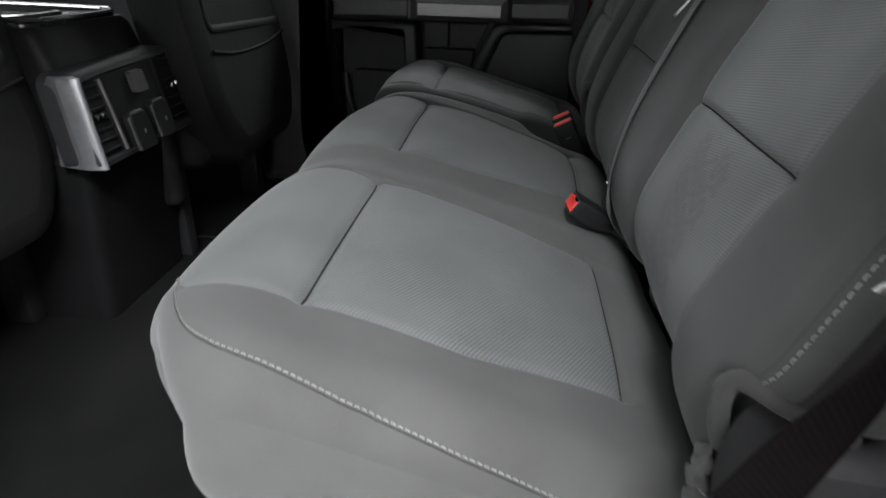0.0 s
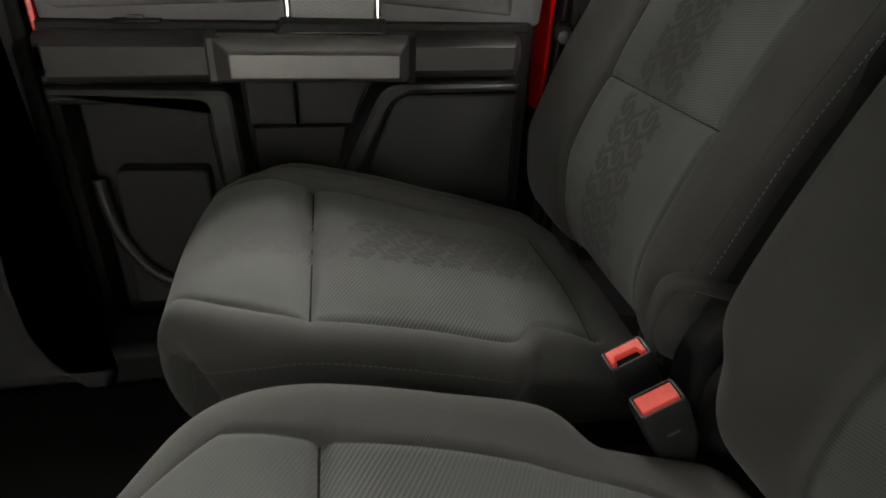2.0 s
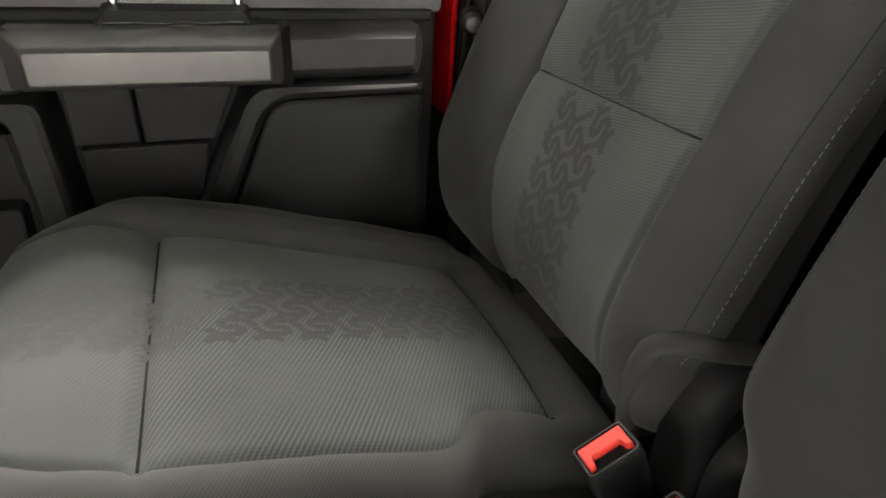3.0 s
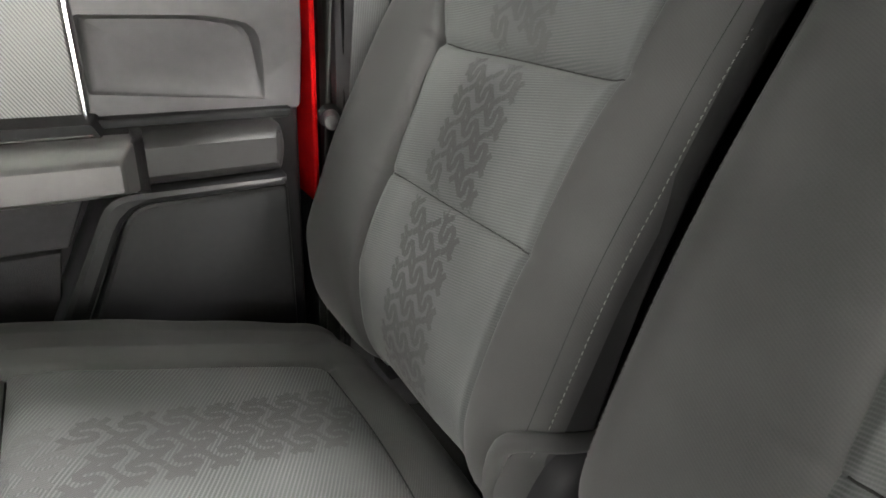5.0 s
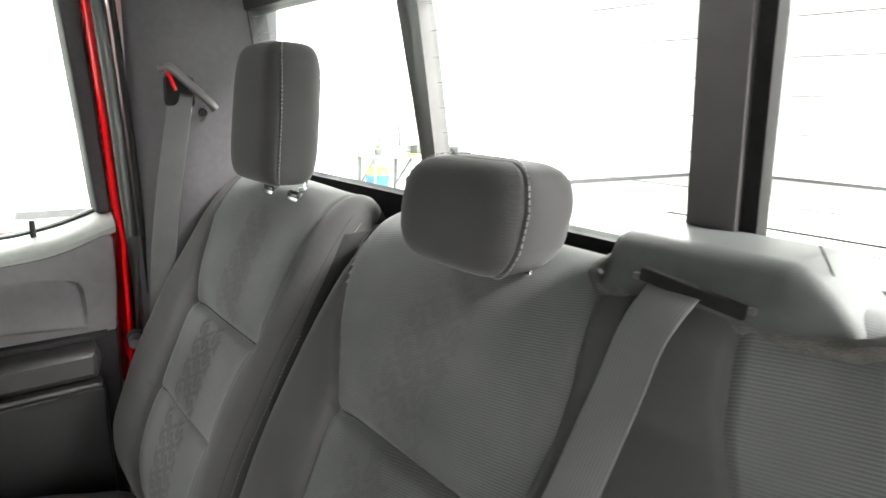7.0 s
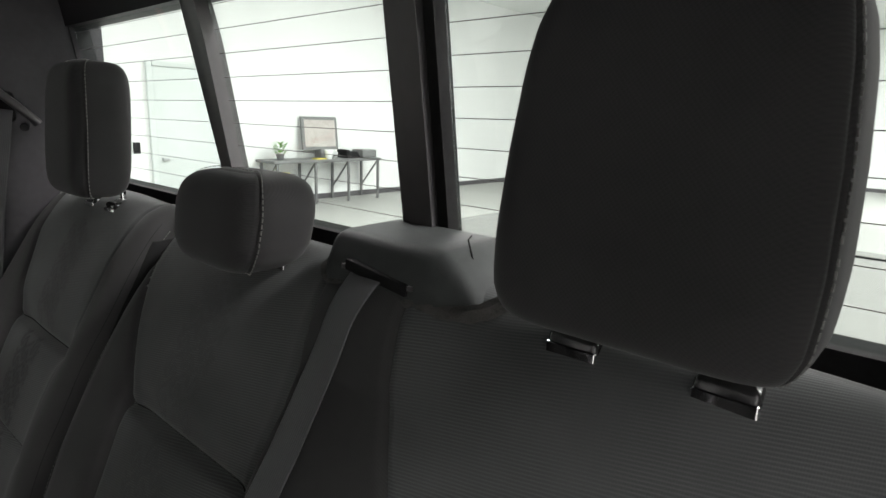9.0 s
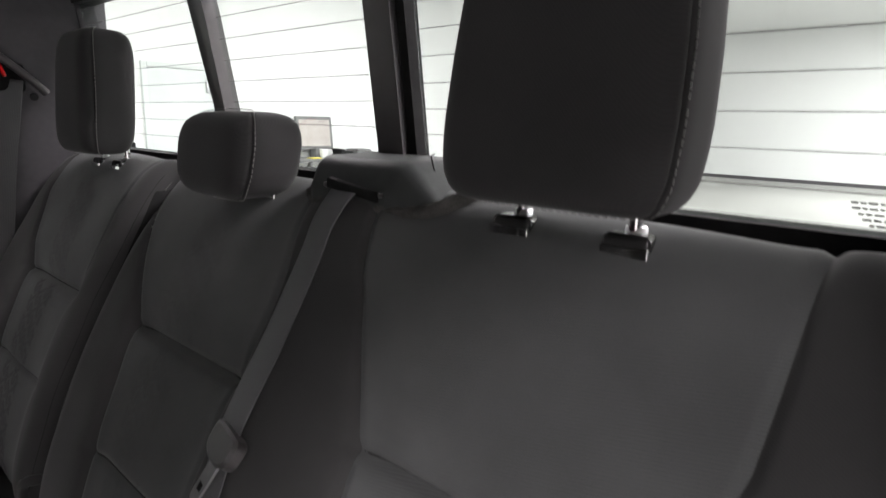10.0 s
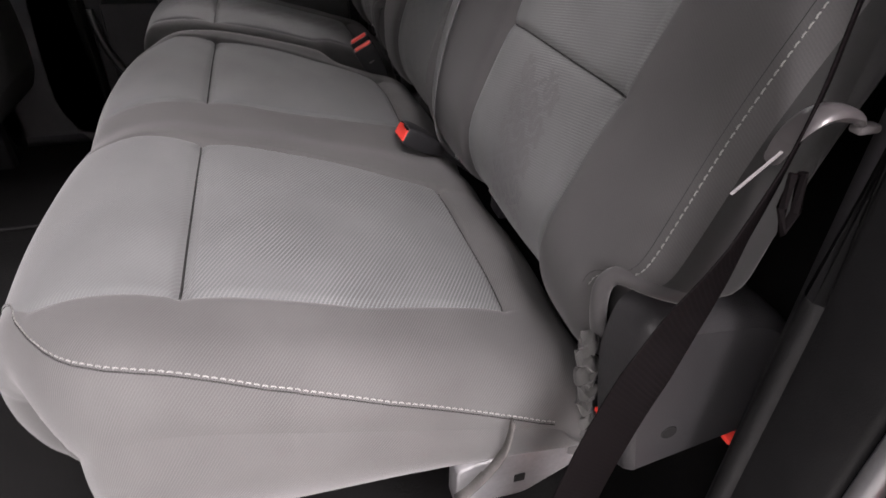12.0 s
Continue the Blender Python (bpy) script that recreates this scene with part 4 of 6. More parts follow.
part("pull_cup", loft([xz(rpoly([(-0.066, 0.580), (0.136, 0.580), (0.122, 0.609), (-0.044, 0.609)], 0.004), 1.500), xz(rpoly([(-0.056, 0.580), (0.126, 0.580), (0.112, 0.607), (-0.034, 0.607)], 0.004), 1.440)]), PLASTIC, door, "black cup behind the pull handle")
part("cup_edge", tube([(-0.040, 1.438, 0.5935), (0.112, 1.438, 0.5945)], 0.0020, 6), CHROME, door, "thin chrome lip")
# lower trim: front pocket frame, middle field, rear angled frame and panel
part("front_frame", slab_y(rpoly([(-0.392, 0.484), (-0.168, 0.484), (-0.146, 0.10), (-0.100, 0.10), (-0.124, 0.508), (-0.392, 0.512)], [0.003, 0.014, 0.01, 0.01, 0.02, 0.003]), 1.549, 1.446, 0.010), TRIMDARK, door, "raised frame of the door pocket")
part("pocket_panel", slab_y(rpoly([(-0.352, 0.085), (-0.196, 0.085), (-0.190, 0.352), (-0.342, 0.356)], 0.012), 1.549, 1.508, 0.005), SOFT, door, "flat bottle pocket panel")
part("pocket_lip", tube(smooth_curve([(-0.372, 1.512, 0.340), (-0.362, 1.504, 0.270), (-0.340, 1.500, 0.205), (-0.310, 1.498, 0.160), (-0.270, 1.498, 0.138), (-0.200, 1.500, 0.132)], 0.012), 0.012, 10), TRIMDARK, door, "curved lower lip of the door pocket")
part("middle_field", slab_y(rpoly([(-0.108, 0.437), (-0.031, 0.437), (-0.031, 0.512), (-0.108, 0.512)], 0.003), 1.549, 1.492, 0.003), SOFT, door)
part("middle_field", slab_y(rpoly([(-0.027, 0.437), (0.062, 0.437), (0.094, 0.512), (-0.027, 0.512)], 0.003), 1.549, 1.492, 0.003), SOFT, door)
part("middle_field", slab_y(rpoly([(-0.100, 0.20), (0.01, 0.20), (0.052, 0.431), (-0.104, 0.431)], 0.003), 1.549, 1.496, 0.003), SOFT, door)
part("rear_frame", slab_y(rpoly([(-0.040, 0.20), (0.002, 0.20), (0.136, 0.497), (0.342, 0.502), (0.344, 0.518), (0.112, 0.518)], [0.01, 0.01, 0.035, 0.006, 0.004, 0.03]), 1.549, 1.442, 0.010), TRIMDARK, door, "angled raised frame")
part("rear_panel", slab_y(rpoly([(0.020, 0.200), (0.356, 0.210), (0.352, 0.494), (0.138, 0.490)], [0.02, 0.03, 0.012, 0.03]), 1.549, 1.474, 0.006), TRIMDARK, door, "smooth black angled panel")

# ---- pillars, sill and seals on the far side ----
lip = rpoly([(-0.64, -0.01), (-0.345, -0.01), (-0.402, 0.040), (-0.446, 0.120), (-0.442, 0.25), (-0.430, 0.40), (-0.420, 0.56), (-0.412, 0.80), (-0.412, 1.32), (-0.60, 1.32)], [0.01, 0.02, 0.06, 0.08, 0.1, 0.1, 0.1, 0.1, 0.01, 0.01], 6)
tagged(part("trim_pillar_centre", loft([xz(lip, 1.62), xz(lip, 1.425)] + [xz(inset(lip, d), y) for d, y in ((0.002, 1.410), (0.006, 1.398), (0.012, 1.389), (0.020, 1.382), (0.030, 1.377), (0.044, 1.374))]), TRIMGLOSS), "black moulded centre pillar trim", kind="structure")
tagged(part("trim_sill", rbox(-0.40, 0.46, 1.375, 1.50, -0.01, 0.075, 0.022, 4), PLASTIC), "black plastic door sill trim", kind="structure")
tagged(part("trim_pillar_rear", loft([[(0.432, 1.475, z), (0.455, 1.448, z), (0.520, 1.432, z), (0.600, 1.405, z), (0.640, 1.388, z), (0.700, 1.388, z), (0.700, 1.60, z), (0.432, 1.60, z)] for z in (0.05, 0.4, 0.8, 1.1, 1.31)]), PILLAR), "dark grey rear pillar trim", kind="structure")
tagged(part("trim_seal_far", tube([(0.418, 1.480, 0.06), (0.422, 1.480, 0.5), (0.422, 1.482, 0.80), (0.412, 1.482, 1.0), (0.392, 1.482, 1.30)], 0.012, 10), SEAL), "black rubber door opening seal", kind="structure")
tagged(part("trim_seal_far_lip", tube([(0.437, 1.466, 0.06), (0.441, 1.466, 0.5), (0.441, 1.467, 0.80), (0.431, 1.467, 1.0), (0.412, 1.467, 1.30)], 0.006, 8), RUBBER), "thin rubber lip of the door seal", kind="structure")
jamb = [(0.407, 1.505, 0.45), (0.408, 1.505, 0.5), (0.410, 1.507, 0.76), (0.412, 1.508, 0.79), (0.404, 1.508, 0.84), (0.392, 1.508, 1.05), (0.374, 1.508, 1.32)]
bm = bmesh.new()
rows = []
for x, y, z in smooth_curve(jamb, 0.03):
    rows.append([bm.verts.new(p) for p in ((x - 0.004, y, z), (x - 0.001, y - 0.003, z), (x + 0.003, y - 0.002, z), (x + 0.02, y + 0.03, z), (x + 0.02, y + 0.12, z), (x - 0.004, y + 0.12, z))])
for a, b in zip(rows, rows[1:]):
    for k in range(6):
        bm.faces.new((a[k], a[(k + 1) % 6], b[(k + 1) % 6], b[k]))
tagged(part("trim_jamb_far", bm, REDPAINT), "glossy red painted door jamb", kind="structure")

bm = bmesh.new()
rows = []
for z in (0.52, 0.60, 0.72, 0.9, 1.1, 1.32):
    rows.append([bm.verts.new(p) for p in ((-0.404, 1.62, z), (-0.404, 1.498, z), (-0.400, 1.493, z), (-0.394, 1.495, z), (-0.392, 1.62, z))])
for a, b in zip(rows, rows[1:]):
    for k in range(5):
        bm.faces.new((a[k], a[(k + 1) % 5], b[(k + 1) % 5], b[k]))
tagged(part("trim_jamb_front", bm, REDPAINT), "glossy red painted front door jamb", kind="structure")
# Black strip closes the gap and stands in for the red jamb in shade.
tagged(part("trim_jamb_shade", rbox(-0.410, -0.391, 1.492, 1.62, -0.02, 0.52, 0.004), RUBBER), "black strip standing for the shaded lower red jamb", kind="structure")
tagged(part("trim_seal_front", tube([(-0.418, 1.478, 0.0), (-0.418, 1.478, 0.6), (-0.424, 1.478, 1.30)], 0.013, 10), RUBBER), "black rubber door opening seal", kind="structure")

tagged(part("trim_jamb_far_filler", rbox(0.402, 0.425, 1.503, 1.62, 0.05, 0.450, 0.004), RUBBER), "black lower rear door jamb", kind="structure")

# ---- near side of the cab: open rear doorway ----
tagged(part("trim_pillar_near", loft([[(0.435, -0.205, z), (0.458, -0.178, z), (0.520, -0.162, z), (0.600, -0.135, z), (0.640, -0.118, z), (0.700, -0.118, z), (0.700, -0.32, z), (0.435, -0.32, z)] for z in (0.05, 0.4, 0.8, 1.1, 1.31)]), PILLAR), "dark grey rear pillar trim", kind="structure")
tagged(part("trim_seal_near", tube([(0.428, -0.212, 0.06), (0.432, -0.212, 0.5), (0.432, -0.212, 0.80), (0.422, -0.212, 1.0), (0.402, -0.212, 1.30)], 0.010, 10), CONSOLEBLACK), "black rubber door opening seal", kind="structure")
tagged(part("trim_jamb_near", rbox(0.425, 0.470, -0.49, -0.303, -0.08, 1.32, 0.012, 3), REDPAINT), "glossy red painted door jamb", kind="structure")
tagged(part("trim_jamb_edge", rbox(0.424, 0.450, -0.302, -0.286, -0.08, 1.32, 0.006, 3), SILVER), "pale bright edge of the door jamb", kind="structure")
tagged(part("trim_jamb_inner", rbox(0.427, 0.480, -0.285, -0.2135, -0.08, 1.32, 0.008, 3), CONSOLEBLACK), "black inner door jamb", kind="structure")
tagged(part("trim_sill_near", rbox(-0.45, 0.46, -0.30, -0.155, -0.03, 0.05, 0.018, 3), PLASTIC), "black plastic door sill trim", kind="structure")
tagged(part("trim_pillar_centre_near", rbox(-0.62, -0.45, -0.36, -0.10, -0.02, 1.32, 0.03, 3), PLASTIC), "black moulded centre pillar trim", kind="structure")
for y0, y1, nm in ((-0.36, -0.24, "near"), (1.50, 1.62, "far")):
    tagged(part("door_front_" + nm, rbox(-1.70, -0.62, y0, y1, -0.02, 0.78, 0.02), SOFT), "closed truck front door", kind="structure")

# ---- rear window ----
def wx(z):
    return 0.694 - (z - 0.93) * 0.15


def on_glass(loop, lift):
    return [(wx(p[1]) - lift, p[0], p[1]) for p in loop]


window = thing("window_1", "sliding rear truck window with dark frame and defroster lines", "car window", kind="structure", at=(0.69, C, 0.93))
part("window_frame", loft([on_glass(rpoly([(-0.30, 1.250), (1.57, 1.250), (1.57, 1.34), (-0.30, 1.34)], 0.01), l) for l in (-0.03, 0.012)]), SOFT, window, "black frame header")
part("window_frame", loft([on_glass(rpoly([(-0.30, 0.88), (1.57, 0.88), (1.57, 0.944), (-0.30, 0.944)], 0.006), l) for l in (-0.03, 0.010)]), RUBBER, window, "black frame sill")
part("window_frame", loft([on_glass(rpoly([(1.378, 0.90), (1.57, 0.90), (1.57, 1.33), (1.386, 1.33)], 0.01), l) for l in (-0.03, 0.008)]), SOFT, window)
part("window_frame", loft([on_glass(rpoly([(-0.30, 0.90), (-0.106, 0.90), (-0.114, 1.33), (-0.30, 1.33)], 0.01), l) for l in (-0.03, 0.008)]), SOFT, window)
part("slider_bar", loft([on_glass(rpoly([(0.402, 0.90), (0.446, 0.90), (0.446, 1.30), (0.402, 1.30)], 0.006), l) for l in (-0.01, 0.022)]), SATIN, window, "grey slider upright")
part("slider_bar", loft([on_glass(rpoly([(0.388, 0.90), (0.402, 0.90), (0.402, 1.30), (0.388, 1.30)], 0.006), l) for l in (-0.01, 0.012)]), RUBBER, window, "black slider seal")
part("slider_bar", loft([on_glass(rpoly([(0.806, 0.90), (0.830, 0.90), (0.844, 1.20), (0.884, 1.30), (0.848, 1.30), (0.824, 1.20)], [0.006, 0.006, 0.03, 0.006, 0.006, 0.03]), l) for l in (-0.01, 0.018)]), SATIN, window, "grey slider upright")
part("slider_latch", loft([on_glass(rpoly([(0.804, 0.925), (0.858, 0.925), (0.858, 0.982), (0.812, 0.984)], [0.006, 0.006, 0.014, 0.014], 4), l) for l in (0.016, 0.034, 0.040)]), PLASTIC, window, "black slider latch")
for a, b in ((-0.112, 0.385), (0.42, 0.83), (0.83, 1.384)):
    g = part("window_pane", loft([on_glass([(a, 0.92), (b, 0.92), (b, 1.27), (a, 1.27)], l) for l in (-0.004, -0.001)]), GLASS, window, "clear rear glass", smooth=False)
    g.visible_shadow = False
    first, gap = (0.9750, 0.0295) if a < 0 else (0.9785, 0.0325)
    for i in range(9):
        z = first + gap * i
        if z < 1.245:
            part("defroster_line", tube([(wx(z) + 0.0002, a + 0.006, z), (wx(z) + 0.0002, (a + b) / 2, z), (wx(z) + 0.0002, b - 0.006, z)], 0.00045, 5), HEATWIRE, window)

# ---- head restraint guides ----
def make_guide(pad_s, y, parent, pad, lift=0.006, back=0.018):
    """A black collar with a chrome-lipped button, set in the top of a backrest."""
    p = Vector(pad.point(pad_s, y, lift)) + Vector((back, 0, -0.004))
    collar = rpoly([(p.x - 0.020, y - 0.021), (p.x + 0.018, y - 0.017), (p.x + 0.018, y + 0.017), (p.x - 0.020, y + 0.021)], 0.006, 4)
    g = part("post_guide", loft([xy(collar, p.z - 0.018), xy(collar, p.z + 0.002), xy(inset(collar, 0.002), p.z + 0.005), xy(inset(collar, 0.006), p.z + 0.0065)]), GLOSSBLACK, parent, "black post guide")
    lip = rpoly([(p.x - 0.0225, y - 0.0205), (p.x - 0.0180, y - 0.0205), (p.x - 0.0180, y + 0.0205), (p.x - 0.0225, y + 0.0205)], 0.0015, 3)
    part("guide_lip", loft([xy(lip, p.z - 0.011), xy(lip, p.z - 0.0035), xy(inset(lip, 0.0010), p.z - 0.0028)]), CHROME, g, "chrome guide button")
    part("guide_ring", cylinder((p.x + 0.002, y, p.z + 0.004), (p.x + 0.002, y, p.z + 0.0115), 0.0095, 0.0085), STEEL, g)


GUIDE_S = wide_bpad.s_at_z(0.922)
for gy in (0.186, 0.078):
    make_guide(GUIDE_S, gy, wide_back, wide_bpad, 0.013, 0.026)
for gy in (0.575, 0.655):
    make_guide(GUIDE_S, gy, wide_back, wide_bpad)
for gy in (1.178, 1.083):
    make_guide(GUIDE_S, gy, slim_back, slim_bpad)

# ---- tread print on the woven panels ----
HOOK = [(-0.34, 0.00), (-0.20, 0.20), (-0.20, 0.60), (-0.13, 0.71), (-0.06, 0.71), (0.00, 0.60), (0.00, 0.40), (0.06, 0.29), (0.13, 0.29), (0.20, 0.40), (0.20, 0.80), (0.34, 1.00)]
TREAD = []
for cu, ph in ((-0.60, 0.0), (0.0, 0.5), (0.60, 0.0)):
    TREAD.append([(cu + u, v + ph) for u, v in HOOK])
    TREAD.append([(cu - 0.20, 0.20 + ph), (cu - 0.05, 0.03 + ph)])
    TREAD.append([(cu + 0.20, 0.80 + ph), (cu + 0.05, 0.97 + ph)])
for side in (-1, 1):
    TREAD.append([(side * 0.98, 0.62 + 0.1 * side), (side * 0.90, 0.50 + 0.1 * side), (side * 0.90, 0.30 + 0.1 * side)])


def tread_lines(s0, s1, y_at, half, period):
    lines = []
    n = int((s1 - s0) / period)
    for i in range(n):
        for line in TREAD:
            pts = []
            for u, v in line:
                s = s0 + (i + v) * period
                pts.append((y_at(s) + u * half, s))
            if min(p[1] for p in pts) > s0 - 0.2 * period and max(p[1] for p in pts) < s1 + 0.2 * period:
                lines.append([(y, min(max(s, s0), s1)) for y, s in pts])
    return lines


PRINT_FAINT = fabric("faint_tread_print_cloth", (0.034, 0.034, 0.035), (0.084, 0.084, 0.085), False, 0.0020, 0.0003)
PRINT_WORN = fabric("worn_tread_print_cloth", (0.029, 0.030, 0.030), (0.098, 0.101, 0.101), False, 0.0020, 0.0003)


def tread(pad, parent, s0, s1, ya, yb, half=0.047, period=0.036, mat=None, label="dark tyre-tread print"):
    y_at = lambda s: ya + (yb - ya) * (s - s0) / (s1 - s0)
    return tagged(ribbon_on(pad, tread_lines(s0, s1, y_at, half, period), 0.0066, 0.0004, mat or PRINT, parent, "tread_print", label, None), kind="stuff")


S0, SR = slim_pad.s_at_x(0.005), slim_pad.s_at_x(REAR_SEAM - 0.004)
tread(slim_pad, slim_cushion, S0 + 0.035, SR, 1.085, 1.112)
tread(slim_pad, slim_cushion, S0 - 0.115, S0 + 0.045, 1.085, 1.085, mat=PRINT_FAINT, label="faded tyre-tread print")
sb = slim_bpad.s_at_z
tread(slim_bpad, slim_back, sb(0.365), sb(0.573), 1.098, 1.112)
tread(slim_bpad, slim_back, sb(0.583), sb(0.716), 1.112, 1.122)
tread(slim_bpad, slim_back, sb(0.727), sb(0.905), 1.122, 1.140, mat=PRINT_FAINT, label="faded tyre-tread print")
tread(wide_bpad, wide_back, sb(0.375), sb(0.556), 0.130, 0.128, mat=PRINT_FAINT, label="faded tyre-tread print")
tread(wide_bpad, wide_back, sb(0.735), sb(0.900), 0.640, 0.640, mat=PRINT_WORN, label="faded tyre-tread print")
tread(wide_bpad, wide_back, sb(0.570), sb(0.719), 0.625, 0.635, mat=PRINT_WORN, label="faded tyre-tread print")
tread(wide_bpad, wide_back, sb(0.375), sb(0.560), 0.610, 0.625, mat=PRINT_WORN, label="faded tyre-tread print")

# ---- visible stitching ----
HEM = [(-0.130, 0.100), (-0.115, 0.0775), (-0.100, 0.0625), (-0.0826, 0.0485), (-0.070, 0.0410), (-0.058, 0.036), (-0.035, 0.0295), (-0.010, 0.0248), (0.075, 0.0141), (0.173, 0.0071), (0.277, 0.0023), (0.318, 0.0008), (0.335, 0.0006)]
hem_line = [(wide_lo(s) + ramp(wide_pad.row(s)[0], HEM), s) for s in np.linspace(wide_pad.s_at_x(-0.124), wide_pad.s_at_x(0.335), 200)]
stitches_on(wide_pad, hem_line, wide_cushion)
hem_seam = []
for y, s in hem_line:
    q = min(1.0, max(0.0, 1 - (y - wide_lo(s)) / wide_pad.r(s)))
    hem_seam.append((y - 0.0024 * math.sqrt(1 - q * q), s))
seam_on(wide_pad, hem_seam, wide_cushion, 0.0006, -0.0003)
stitches_on(slim_pad, [(slim_lo(s) + 0.006, s) for s in np.linspace(0.08, slim_pad.s_at_x(0.20), 90)], slim_cushion, label="dark thread stitching", mat=DARKTHREAD)
sb0, sb1 = sb(0.43), sb(0.925)
stitches_on(wide_bpad, [(wide_blo(s) + 0.022, s) for s in np.linspace(sb0, sb1, 120)], wide_back)
stitches_on(wide_bpad, [(wide_bhi(s) - 0.004, s) for s in np.linspace(sb0, sb1, 120)], wide_back, r=0.0004, label="dark thread stitching", mat=DARKTHREAD)
stitches_on(slim_bpad, [(slim_blo(s) + 0.003, s) for s in np.linspace(sb0, sb1, 120)], slim_back, r=0.00042, length=0.0036)
seam_on(wide_bpad, [(wide_bhi(s) - 0.011, s) for s in np.linspace(sb0, sb1, 90)], wide_back, 0.0004)
seam_on(slim_bpad, [(slim_blo(s) + 0.012, s) for s in np.linspace(sb0, sb1, 90)], slim_back, 0.0004)
seam_on(wide_bpad, [(wide_blo(s) + 0.028, s) for s in np.linspace(sb0, sb1, 90)], wide_back, 0.0004)

# ---- seam cords ----
def panel_span(keys, at, n=50):
    a, b = ramp(at, [(k[0], k[1]) for k in keys]), ramp(at, [(k[0], k[2]) for k in keys])
    return np.linspace(a + 0.003, b - 0.003, n)


for pad, parent, keys, size in ((wide_pad, wide_cushion, CUSHION_PANELS["near"], "wide"), (wide_pad, wide_cushion, CUSHION_PANELS["middle"], "wide"), (slim_pad, slim_cushion, CUSHION_PANELS["far"], "slim")):
    for xs, r in ((FRONT_SEAM[size], 0.0017), (REAR_SEAM, 0.0012)):
        s = pad.s_at_x(xs)
        seam_on(pad, [(y, s) for y in panel_span(keys, xs)], parent, r)
for pad, parent, keys, size in ((wide_bpad, wide_back, BACK_PANELS["near"], "wide"), (wide_bpad, wide_back, BACK_PANELS["middle"], "wide"), (slim_bpad, slim_back, BACK_PANELS["far"], "slim")):
    for z in (LOW_SEAM[size], UP_SEAM[size]):
        seam_on(pad, [(y, sb(z)) for y in panel_span(keys, z)], parent, 0.0012, 0.0001)

# ---- rolled cover edges at the foot of the backrests ----
part("rolled_edge", tube(smooth_curve([(0.362, -0.086, 0.375), (0.349, -0.099, 0.404), (0.341, -0.106, 0.432), (0.339, -0.110, 0.452), (0.344, -0.114, 0.463), (0.3495, -0.1225, 0.4665), (0.3556, -0.132, 0.467), (0.3625, -0.1395, 0.4665), (0.376, -0.148, 0.465), (0.398, -0.153, 0.459)], 0.005), 0.0074, 12), HEADBAND, wide_back, "rolled lower cover edge")
part("rolled_edge", tube(smooth_curve([(0.366, 0.948, 0.335), (0.350, 0.938, 0.39), (0.344, 0.922, 0.440), (0.354, 0.906, 0.455), (0.385, 0.893, 0.450), (0.430, 0.888, 0.440)], 0.008), 0.0085, 10), SMOOTHCLOTH, slim_back, "rolled lower cover edge")

# ---- hinge covers ----
cover = thing("hinge_cover", "black grained plastic seat hinge cover beside belt", "hinge cover", at=(0.42, -0.15, 0.25))
hc = rpoly([(0.352, 0.330), (0.341, 0.400), (0.352, 0.452), (0.470, 0.440), (0.508, 0.400), (0.512, 0.296), (0.366, 0.262)], [0.03, 0.03, 0.02, 0.03, 0.03, 0.02, 0.012], 5)
part("shell", loft([xz(hc, -0.118), xz(hc, -0.150), xz(inset(hc, 0.003), -0.158), xz(inset(hc, 0.009), -0.164), xz(inset(hc, 0.0115), -0.1655)]), HINGEPLASTIC, cover)
# Black disc on the uncut shell, in place of the well's shade.
part("screw_well", cylinder((0.398, -0.1662, 0.320), (0.398, -0.158, 0.320), 0.0085), RUBBER, cover, "black disc for the dark of a screw well")
hinge = thing("hinge_cover", "rounded black plastic hinge cover between the seats", "hinge cover", at=(0.43, 0.895, 0.30))
part("shell", loft([xz(rpoly([(0.372, 0.300), (0.370, 0.400), (0.405, 0.442), (0.455, 0.432), (0.480, 0.300)], [0.01, 0.03, 0.03, 0.03, 0.01], 5), 0.918)] +
     [xz(inset(rpoly([(0.372, 0.300), (0.370, 0.400), (0.405, 0.442), (0.455, 0.432), (0.480, 0.300)], [0.01, 0.03, 0.03, 0.03, 0.01], 5), d), y) for d, y in ((0.0, 0.890), (0.006, 0.880), (0.016, 0.876))]), PLASTIC, hinge)
part("hinge_pin", cylinder((0.418, 0.8755, 0.385), (0.418, 0.882, 0.385), 0.013, 0.012), SATIN, hinge, "round grey hinge pin")
hinge2 = thing("hinge_cover", "rounded black plastic hinge cover between the seats", "hinge cover", at=(0.43, 0.86, 0.30))
part("shell", loft([xz(rpoly([(0.385, 0.270), (0.380, 0.360), (0.402, 0.392), (0.440, 0.386), (0.470, 0.270)], [0.01, 0.03, 0.02, 0.03, 0.01], 5), 0.874)] +
     [xz(inset(rpoly([(0.385, 0.270), (0.380, 0.360), (0.402, 0.392), (0.440, 0.386), (0.470, 0.270)], [0.01, 0.03, 0.02, 0.03, 0.01], 5), d), y) for d, y in ((0.0, 0.850), (0.006, 0.842), (0.014, 0.838))]), PLASTIC, hinge2)

part("hinge_pin", cylinder((0.418, 0.8375, 0.345), (0.418, 0.844, 0.345), 0.012, 0.011), SATIN, hinge2, "round grey hinge pin")

